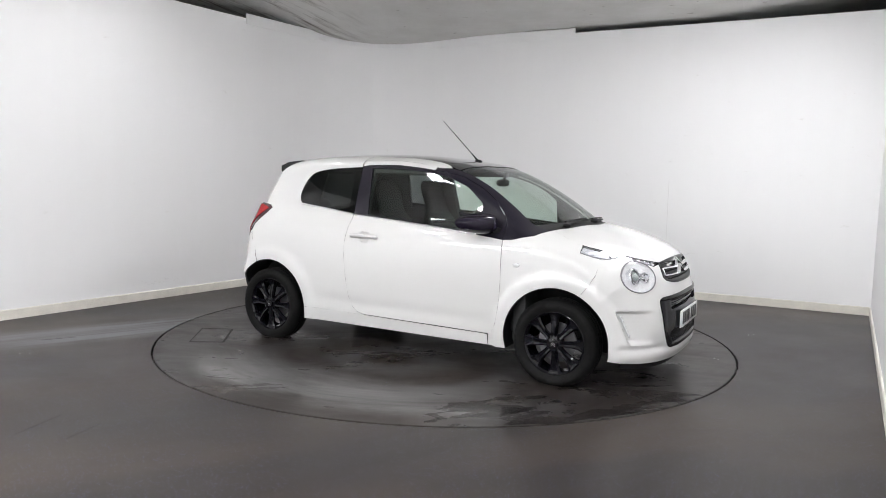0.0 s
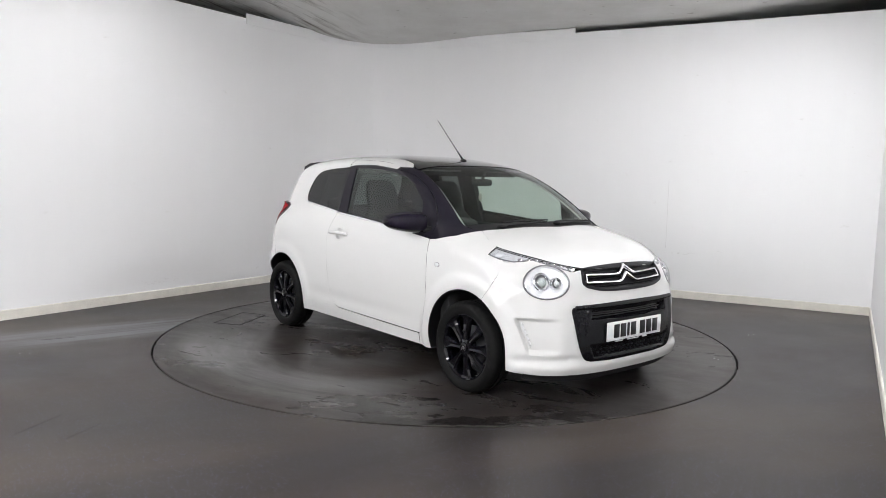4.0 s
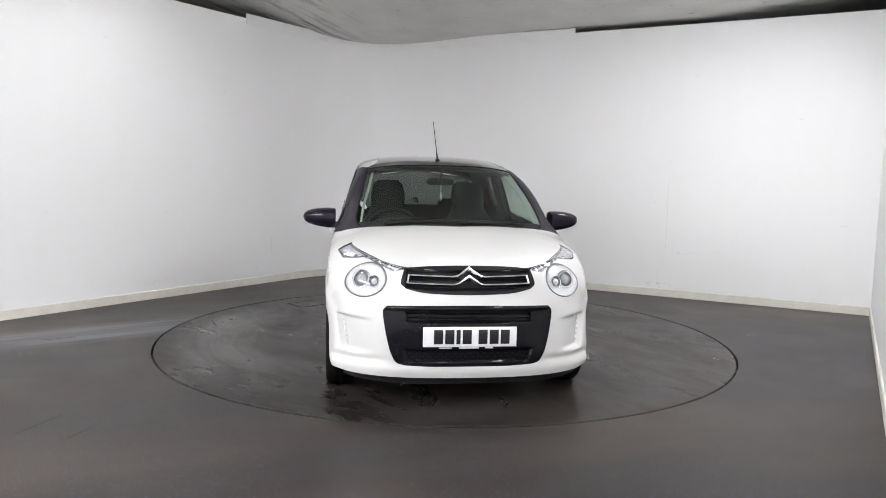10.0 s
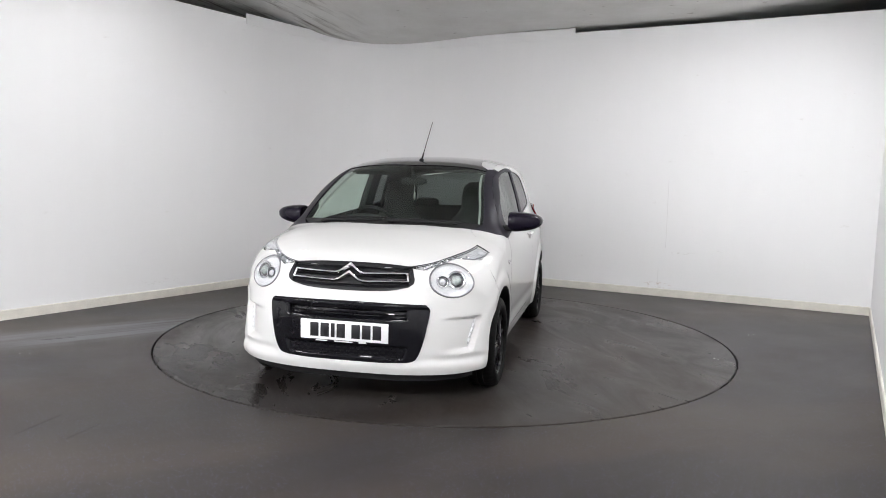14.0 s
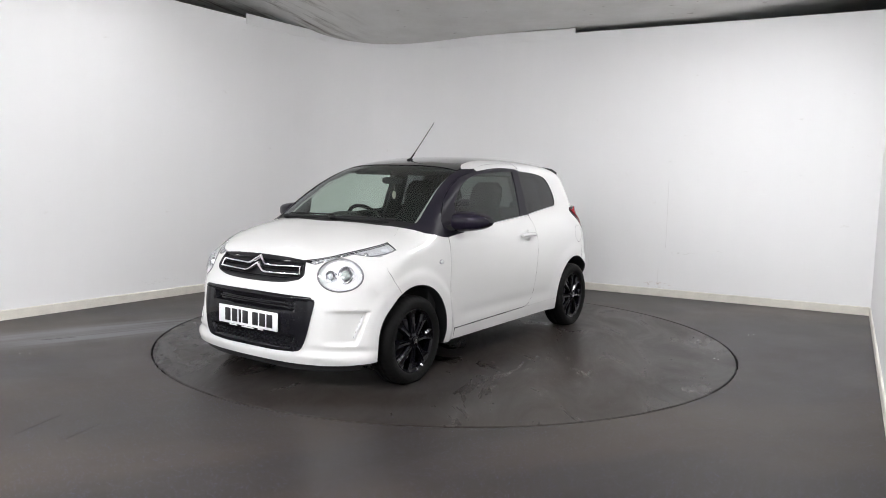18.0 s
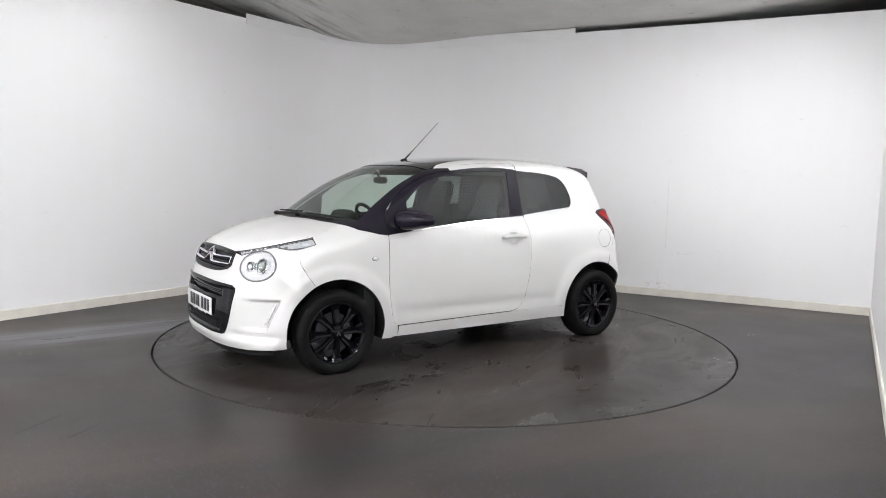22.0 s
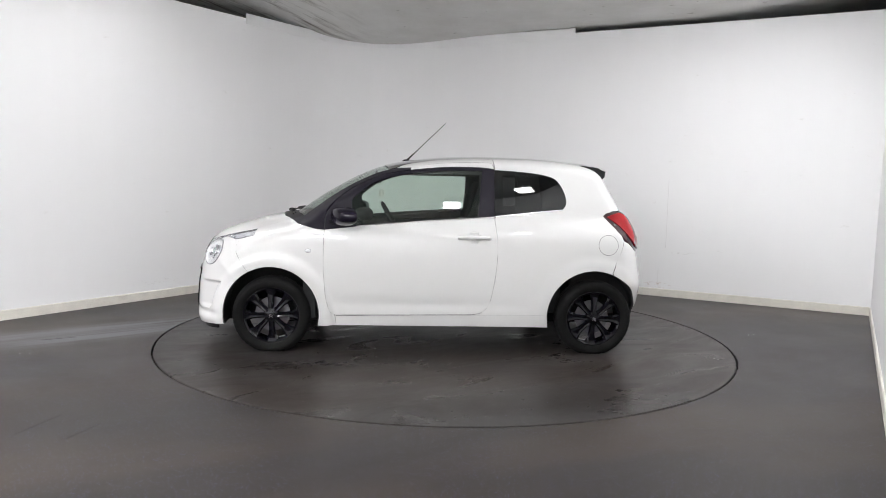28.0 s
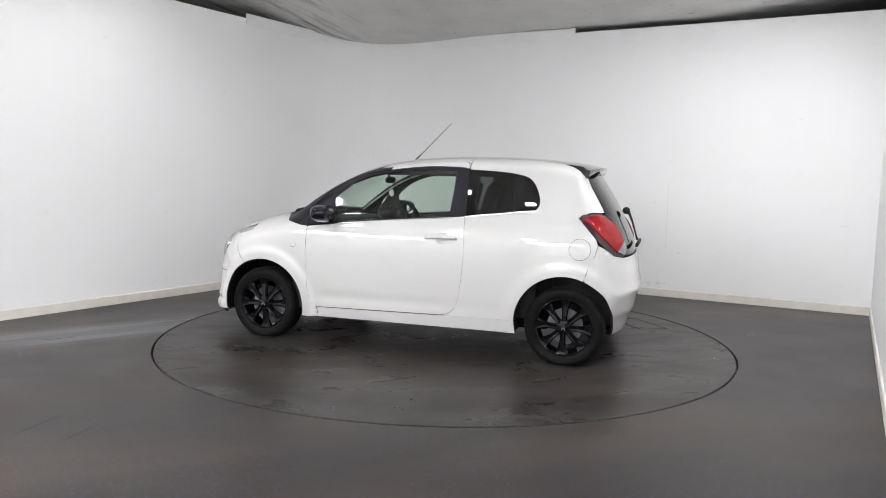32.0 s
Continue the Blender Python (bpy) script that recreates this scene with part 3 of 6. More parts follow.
# ---- turntable ----
def turntable():
    top = tagged(new("turntable"), "round vinyl-covered turntable flush with the floor", "turntable")
    bm = bmesh.new()
    n = 128
    # four edges of the access hatch, kept as a slot in the sheet
    rs = [.0001, .6, 1.2, 1.8, 2.1, RADIUS - .022, RADIUS - .014, RADIUS - .012]
    zs = [0, 0, 0, 0, 0, 0, -.002, -.05]
    rings = [[bm.verts.new((r * math.cos(k * 2 * math.pi / n), r * math.sin(k * 2 * math.pi / n), z)) for k in range(n)] for r, z in zip(rs, zs)]
    for r0, r1 in zip(rings, rings[1:]):
        for k in range(n):
            bm.faces.new((r0[k], r1[k], r1[(k + 1) % n], r0[(k + 1) % n]))
    bm.faces.new(rings[0])
    bmesh.ops.recalc_face_normals(bm, faces=bm.faces)
    part("disc", bm, M_DISC, top, smooth=False)
    q = [Vector((-1.433, -1.369, 0)), Vector((-1.223, -1.233, 0)), Vector((-1.509, -.867, 0)), Vector((-1.734, -.977, 0))]
    bm = bmesh.new()
    c = sum(q, Vector()) / 4
    for i, w in ((0, .010), (1, .008), (2, .003), (3, .003)):
        a, b = q[i], q[(i + 1) % 4]
        d = (b - a).normalized()
        s = Vector((-d.y, d.x, 0)) * w
        vs = [bm.verts.new(p + Vector((0, 0, .0025))) for p in (a - s, b - s, b + s, a + s)]
        bm.faces.new(vs)
    r = bmesh.ops.extrude_face_region(bm, geom=list(bm.faces))
    for v in r["geom"]:
        if isinstance(v, bmesh.types.BMVert):
            v.co.z -= .0022
    bmesh.ops.recalc_face_normals(bm, faces=bm.faces)
    part("hatch_joint", bm, M_DARK, top, "black joint round an access hatch")
    return top


table = turntable()
bm = bmesh.new()
lathe(bm, [(RADIUS + .02, -.055), (.01, -.055)], Matrix(), 96)
tagged(part("pit", bm, M_DARK, smooth=False), "dark pit under the turntable", "pit", kind="structure")


def hairlines():
    """Joints of the wall boards, and cut lines in the floor sheet."""
    for along, across, z0, z1 in ((1.733, 0, .35, .53), (0, 4.02, .55, 1.3), (0, 3.95, .09, .32)):
        p = at(along, across)
        d = ALONG if across == 0 else ACROSS
        n = Vector((ALONG.y, -ALONG.x, 0)) if across == 0 else Vector((ACROSS.y, -ACROSS.x, 0))
        bm = bmesh.new()
        vs = [bm.verts.new(p + d * u + n * .0012 + Vector((0, 0, z))) for u, z in ((-.0015, z0), (.0015, z0), (.0015, z1), (-.0015, z1))]
        bm.faces.new(vs)
        r = bmesh.ops.extrude_face_region(bm, geom=list(bm.faces))
        for v in r["geom"]:
            if isinstance(v, bmesh.types.BMVert):
                v.co -= n * .001
        bmesh.ops.recalc_face_normals(bm, faces=bm.faces)
        tagged(part("trim", bm, M_JOINT, smooth=False), "hairline joint between white wall boards", "joint", kind="structure")
    for (x0, y0), (x1, y1), w in (((-2.07, -2.46), (-2.00, -2.16), .0012), ((-1.80, -2.50), (-1.74, -2.28), .0012), ((-3.02, -.52), (-2.82, -.40), .003)):
        bm = bmesh.new()
        a, b = Vector((x0, y0, .0008)), Vector((x1, y1, .0008))
        d = (b - a).normalized()
        sd = Vector((-d.y, d.x, 0)) * w
        bm.faces.new([bm.verts.new(q) for q in (a - sd, b - sd, b + sd, a + sd)])
        r = bmesh.ops.extrude_face_region(bm, geom=list(bm.faces))
        for v in r["geom"]:
            if isinstance(v, bmesh.types.BMVert):
                v.co.z -= .0007
        bmesh.ops.recalc_face_normals(bm, faces=bm.faces)
        tagged(part("trim", bm, M_CUT, smooth=False), "thin cut line in the vinyl floor", "joint", kind="structure")
    # bits of grit
    bm = bmesh.new()
    rnd = random.Random(4)
    for x, y in ((2.02, -.62), (-2.9, -.9), (2.6, .2)):
        for k in range(2):
            blob(bm, (x + rnd.uniform(-.05, .05), y + rnd.uniform(-.05, .05), .002), (rnd.uniform(.003, .007), rnd.uniform(.002, .004), .002), None, 6, 4)
    tagged(part("grit", bm, M_FRAME), "pale bits of grit on the floor", "grit", kind="stuff")


M_CUT = paint("cut_line", (.011, .010, .010), .6)
M_JOINT = paint("board_joint", (.72, .71, .71), .7)
hairlines()


# ---- the car's skin: half width at (x, z), x forward from mid wheelbase, z up ----
RIM_LINE = [(1.755, .0), (1.787, .12), (1.800, .20), (1.807, .27), (1.808, .36), (1.803, .48), (1.787, .58), (1.762, .67),
            (1.732, .74), (1.690, .795), (1.622, .843), (1.48, .898), (1.325, .942), (1.20, .969), (1.10, .989), (1.03, 1.015),
            (.93, 1.085), (.828, 1.152), (.645, 1.257), (.50, 1.325), (.40, 1.362), (.30, 1.388), (.21, 1.404),
            (.026, 1.427), (-.174, 1.441), (-.453, 1.447), (-.81, 1.439), (-1.05, 1.421), (-1.20, 1.395), (-1.285, 1.35),
            (-1.34, 1.27), (-1.43, 1.13), (-1.51, .98), (-1.565, .86), (-1.60, .74), (-1.624, .62), (-1.632, .5),
            (-1.618, .36), (-1.585, .25), (-1.545, .12), (-1.51, 0)]
# how softly the skin rounds over from the centre line to the side, along that line
ROUND = [(0, .26), (.05, .34), (.08, .42), (.14, .50), (.165, .40), (.19, .22), (.24, .165), (.29, .165), (.34, .14), (.42, .115),
         (.5, .088), (.72, .088), (.76, .15), (.82, .20), (.87, .24), (.93, .24), (1, .20)]
WIDTH = [(.10, .738), (.2, .756), (.3, .775), (.5, .788), (.65, .792), (.77, .788), (.85, .775), (.92, .746), (1.0, .698),
         (1.15, .655), (1.3, .605), (1.45, .55)]


def smooth_line(points, n):
    """A Catmull-Rom line through the points, n steps of even length."""
    p = np.array(points, float)
    q = np.vstack([2 * p[0] - p[1], p, 2 * p[-1] - p[-2]])
    out = []
    for i in range(len(p) - 1):
        a, b, c, d = q[i:i + 4]
        for t in np.linspace(0, 1, 12, endpoint=False):
            out.append(.5 * (2 * b + (c - a) * t + (2 * a - 5 * b + 4 * c - d) * t * t + (3 * b - a - 3 * c + d) * t ** 3))
    return even(np.array(out + [p[-1]]), n)


def even(p, n):
    p = np.array(p, float)
    s = np.concatenate([[0], np.cumsum(np.linalg.norm(np.diff(p, axis=0), axis=1))])
    t = np.linspace(0, s[-1], n)
    return np.stack([np.interp(t, s, p[:, k]) for k in range(p.shape[1])], 1)


CENTRE = smooth_line(RIM_LINE, 360)
CENTRE_R = np.interp(np.linspace(0, 1, 360), [a for a, b in ROUND], [b for a, b in ROUND])
NEAR = np.arange(-60, 61, 6)
_wz = np.array(smooth_line(WIDTH, 200))


def half_width(x, z):
    """Half width of the car at (x, z); negative outside its outline."""
    x, z = np.broadcast_arrays(np.asarray(x, float), np.asarray(z, float))
    shape = x.shape
    x, z = x.ravel(), z.ravel()
    out = np.empty(x.size)
    for k in range(0, x.size, 4000):
        u, v = x[k:k + 4000], z[k:k + 4000]
        dx, dz = u[:, None] - CENTRE[None, :, 0], v[:, None] - CENTRE[None, :, 1]
        d2 = dx * dx + dz * dz
        i = d2.argmin(1)
        a, b = CENTRE[np.maximum(i - 1, 0)], CENTRE[np.minimum(i + 1, 359)]
        t = b - a
        t /= np.linalg.norm(t, axis=1)[:, None]
        near = CENTRE[i]
        d = (u - near[:, 0]) * t[:, 1] - (v - near[:, 1]) * t[:, 0]
        d = -d
        k5 = np.clip(i[:, None] + NEAR[None], 0, 359)
        q2 = np.take_along_axis(d2, k5, 1)
        w8 = np.exp(-(q2 - q2.min(1)[:, None]) * 40)
        r = (w8 * CENTRE_R[k5]).sum(1) / w8.sum(1)
        g = 1 - np.clip(1 - d / r, 0, 1) ** 2
        w = np.interp(v, _wz[:, 0], _wz[:, 1])
        w = w - .020 * np.clip((u - .75) / .9, 0, 1) ** 2 - .035 * np.clip((-.75 - u) / .85, 0, 1) ** 2
        w = w + .05 * np.clip((v - 1.0) / .4, 0, 1) * np.clip((u - .3) / .5, 0, 1)
        w = w - .007 * np.exp(-((v - .355) / .045) ** 2) * np.clip((.80 - np.abs(u)) / .2, 0, 1)
        for cx in (1.17, -1.17):
            q = np.hypot(u - cx, v - .27)
            f = np.clip((.455 - q) / .06, 0, 1)
            w = w + .014 * f * f * (3 - 2 * f) * (v > .1)
        out[k:k + 4000] = np.where(d > 0, w * np.maximum(g, 1e-9) ** .36, d)
    return out.reshape(shape)


def _bisect(inside, lo, hi, n=22):
    for _ in range(n):
        mid = (lo + hi) / 2
        t = inside(mid)
        lo, hi = np.where(t, mid, lo), np.where(t, hi, mid)
    return (lo + hi) / 2


def to_param(mode, p):
    x, y, z = p
    if mode == "side":
        return (x, z)
    if mode == "sec":
        return (x, math.degrees(math.atan2(z - .75, y)))
    if mode == "nose":
        return (y, z)
    if mode == "front":
        return (math.degrees(math.atan2(y, x - .9)), z)
    return (math.degrees(math.atan2(y, -.9 - x)), z)


def to_skin(mode, a, b):
    """Points of the car's skin for arrays of a mode's two parameters."""
    if mode == "side":
        return np.stack([a, np.maximum(half_width(a, b), 0), b], -1)
    if mode == "sec":
        c, s = np.cos(np.radians(b)), np.sin(np.radians(b))
        r = _bisect(lambda r: np.abs(r * c) < half_width(a, .75 + r * s), np.zeros_like(a), np.full_like(a, 1.2))
        return np.stack([a, r * c, .75 + r * s], -1)
    if mode == "nose":
        x = _bisect(lambda x: np.abs(a) < half_width(x, b), np.full_like(a, 1.2), np.full_like(a, 1.95))
        return np.stack([x, a, b], -1)
    sg = 1 if mode == "front" else -1
    c, s = np.cos(np.radians(a)), np.sin(np.radians(a))
    r = _bisect(lambda r: np.abs(r * s) < half_width(sg * (.9 + r * c), b), np.zeros_like(a), np.full_like(a, 1.3))
    return np.stack([sg * (.9 + r * c), r * s, b], -1)


def coons(e0, e1, f0, f1, n, m):
    """A net over four edges in the plane: e0 and e1 run alike, f0 joins their starts, f1 their ends."""
    e0, e1, f0, f1 = even(e0, n), even(e1, n), even(f0, m), even(f1, m)
    u, v = np.linspace(0, 1, n)[:, None, None], np.linspace(0, 1, m)[None, :, None]
    a = (1 - v) * e0[:, None] + v * e1[:, None] + (1 - u) * f0[None] + u * f1[None]
    return a - ((1 - u) * (1 - v) * e0[0] + u * (1 - v) * e0[-1] + (1 - u) * v * e1[0] + u * v * e1[-1])


# one unit of each parameter is about a metre on the skin
UNITS = {"side": (1, 1), "nose": (1, 1), "sec": (1, 80), "front": (70, 1), "rear": (80, 1)}


def curve(mode, pts, soft=True, n=60):
    q = [tuple(np.array(to_param(mode, p)) / UNITS[mode]) for p in pts]
    if soft and len(q) > 2:
        return smooth_line(q, 160)
    return np.array(q, float)


def net_normals(P):
    du = np.gradient(P, axis=0)
    dv = np.gradient(P, axis=1)
    n = np.cross(du, dv)
    n /= np.linalg.norm(n, axis=-1)[..., None] + 1e-12
    return n


def panel(mode, e0, e1, f0=None, f1=None, n=30, m=16, lift=0.0, thick=.014, inset=.0012, mirror=False, shape=None, soft=(True, True, True, True)):
    """One sheet of the skin between edges given as points (x, y, z), with a back and closed rims. Returns points, faces, which faces are back."""
    a0, a1 = curve(mode, e0, soft[0]), curve(mode, e1, soft[1])
    b0 = curve(mode, f0, soft[2]) if f0 else np.array([a0[0], a1[0]])
    b1 = curve(mode, f1, soft[3]) if f1 else np.array([a0[-1], a1[-1]])
    g = coons(a0, a1, b0, b1, n, m) * UNITS[mode]
    P = to_skin(mode, g[..., 0], g[..., 1])
    if shape is not None:
        P = shape(P, g)
    N = net_normals(P)
    cx = np.array([P[..., 0].mean() * .6, 0, .62])
    if ((P - cx) * N).sum(-1).mean() < 0:
        N = -N
        flip = True
    else:
        flip = False
    if inset:
        shift = []
        for idx, nb in (((0, slice(None)), (1, slice(None))), ((-1, slice(None)), (-2, slice(None))), ((slice(None), 0), (slice(None), 1)), ((slice(None), -1), (slice(None), -2))):
            d = P[nb] - P[idx]
            t = np.gradient(P[idx], axis=0)
            t /= np.linalg.norm(t, axis=-1)[..., None] + 1e-9
            w = np.cross(N[idx], t)
            w *= np.sign((w * d).sum(-1))[..., None]
            shift.append((idx, inset * w / (np.linalg.norm(w, axis=-1)[..., None] + 1e-9)))
        for idx, w in shift:
            P[idx] = P[idx] + w
    F = P + lift * N
    B = F - thick * N
    if mirror:
        F, B, N = F * (1, -1, 1), B * (1, -1, 1), N * (1, -1, 1)
        flip = not flip
    verts = np.concatenate([F.reshape(-1, 3), B.reshape(-1, 3)])
    i = np.arange(n * m).reshape(n, m)
    q = np.stack([i[:-1, :-1], i[1:, :-1], i[1:, 1:], i[:-1, 1:]], -1).reshape(-1, 4)
    rim = np.concatenate([i[:, 0], i[-1, 1:], i[-2::-1, -1], i[0, -2:0:-1]])
    k = n * m
    r2 = np.roll(rim, -1)
    skirt = np.stack([rim, rim + k, r2 + k, r2], -1)
    front = q[:, ::-1] if flip else q
    back = (q + k) if flip else (q + k)[:, ::-1]
    sk = skirt[:, ::-1] if flip else skirt
    return verts, front, back, sk, N.reshape(-1, 3)


def skin_part(name, sheets, mats, parent, label="", drop=None):
    """Joins sheets into one mesh part. mats: face, back. drop: leaves out faces whose middle meets the test."""
    verts, faces, slots, at0 = [], [], [], 0
    for v, fr, bk, sk, nn in sheets:
        for fs, slot in ((fr, 0), (bk, 1), (sk, 2 if len(mats) > 2 else 0)):
            for f in fs:
                if drop is not None and drop(v[f].mean(0)):
                    continue
                faces.append(tuple(int(c) + at0 for c in f))
                slots.append(slot)
        verts.append(v)
        at0 += len(v)
    me = bpy.data.meshes.new(name)
    me.from_pydata(np.concatenate(verts).tolist(), [], faces)
    for mt in mats:
        me.materials.append(mt)
    me.polygons.foreach_set("material_index", [min(s, len(mats) - 1) for s in slots])
    me.polygons.foreach_set("use_smooth", [True] * len(faces))
    me.update()
    me.set_sharp_from_angle(angle=radians(38))
    ob = new(name, me)
    ob.parent = parent
    if label:
        ob["label"] = label
    return ob


M_SEAMLINE = paint("panel_gap", (.06, .06, .061), .7)
BODY = (M_WHITE, M_INNER, M_SEAMLINE)
DARK = (M_NAVY, M_INNER)
AXLE_F, AXLE_R = (1.17, .275), (-1.167, .278)


def arch(axle, r, a0, a1, n=14):
    """Points round a wheel opening, by degrees from the front over the top."""
    q = [(axle[0] + r * math.cos(radians(t)), axle[1] + r * math.sin(radians(t))) for t in np.linspace(a0, a1, n)]
    return [(x, float(half_width(x, z)), z) for x, z in q]


def S(x, z, y=.75):
    return (x, float(half_width(x, z)), z)


# lines that panels share, on the left half
DOOR_F = [S(.795, .889), S(.799, .755), S(.798, .593), S(.784, .429), S(.768, .345), S(.748, .295), S(.714, .272)]
DOOR_R = [S(-.434, .991), S(-.452, .832), S(-.454, .710), S(-.439, .544), S(-.413, .396), S(-.385, .335), S(-.340, .298), S(-.272, .284)]
BELT = [S(.795, .889), S(.529, .917), S(.205, .945), S(.0, .965), S(-.434, .991)]
BELT_Q = [S(-.434, .998), S(-.684, 1.028), S(-.930, 1.055)]
BUMP_F = [(1.425, .72, .800), S(1.415, .715), S(1.375, .64), S(1.327, .580)]
BUMP_R = [S(-1.386, .839), S(-1.365, .76), S(-1.325, .67), S(-1.3006, .593)]
BONNET_SIDE = [(1.700, .335, .770), (1.679, .377, .777), (1.519, .540, .823), (1.40, .605, .851), (1.288, .640, .876)]
SHUT = [(1.288, .640, .876), (1.17, .612, .914), (1.058, .560, .952)]
PILLAR_LOW = [(1.058, .560, .952), (.986, .717, .922), (.93, .756, .912), (.86, .772, .895), (.795, .774, .889)]
SEAM = [(.795, .774, .889), (.785, .70, 1.02), (.700, .650, 1.122), (.577, .611, 1.207), (.413, .585, 1.283), (.27, .583, 1.314), (.181, .585, 1.325)]
SCREEN_SIDE = [(.955, .625, .985), (.80, .60, 1.098), (.623, .565, 1.215), (.456, .54, 1.298), (.345, .530, 1.335)]
RAIL_TOP = [(.292, .515, 1.350), (.22, .475, 1.374), (.12, .447, 1.392), (.0, .432, 1.405), (-.25, .425, 1.415), (-.60, .42, 1.415), (-.95, .42, 1.40), (-1.14, .43, 1.375)]
DOOR_LINE = [(.181, .555, 1.345), (.035, .535, 1.369), (-.127, .530, 1.382), (-.30, .53, 1.386), (-.392, .535, 1.388), (-.420, .558, 1.377), (-.434, .585, 1.347)]
FRAME_TOP = [(.181, .585, 1.325), (.039, .584, 1.341), (-.121, .581, 1.353), (-.29, .583, 1.354), (-.38, .585, 1.351), (-.434, .589, 1.343)]
QG_TOP = [(-.438, .591, 1.339), (-.651, .595, 1.327), (-.801, .602, 1.309), (-.886, .611, 1.280), (-.937, .631, 1.218), (-.966, .658, 1.135), (-.959, .674, 1.083), (-.930, .683, 1.055)]
TAIL_OUT = [(-1.243, .688, 1.016), (-1.295, .714, .961), (-1.362, .735, .907), (-1.386, .761, .839)]
HATCH_SIDE = [(-1.243, .688, 1.016), (-1.30, .648, 1.046), (-1.375, .565, 1.055), (-1.345, .560, 1.12), (-1.29, .555, 1.20), (-1.235, .540, 1.285), (-1.14, .43, 1.375)]
GLASS_TOP = [(.605, .655, 1.105), (.54, .637, 1.162), (.46, .61, 1.225), (.33, .595, 1.275), (.18, .59, 1.305), (.0, .592, 1.323), (-.16, .592, 1.331), (-.350, .59, 1.331)]
car = tagged(new("car"), "white three-door hatchback with black roof, wheels and mirrors", "car")
SIDES = (False, True)


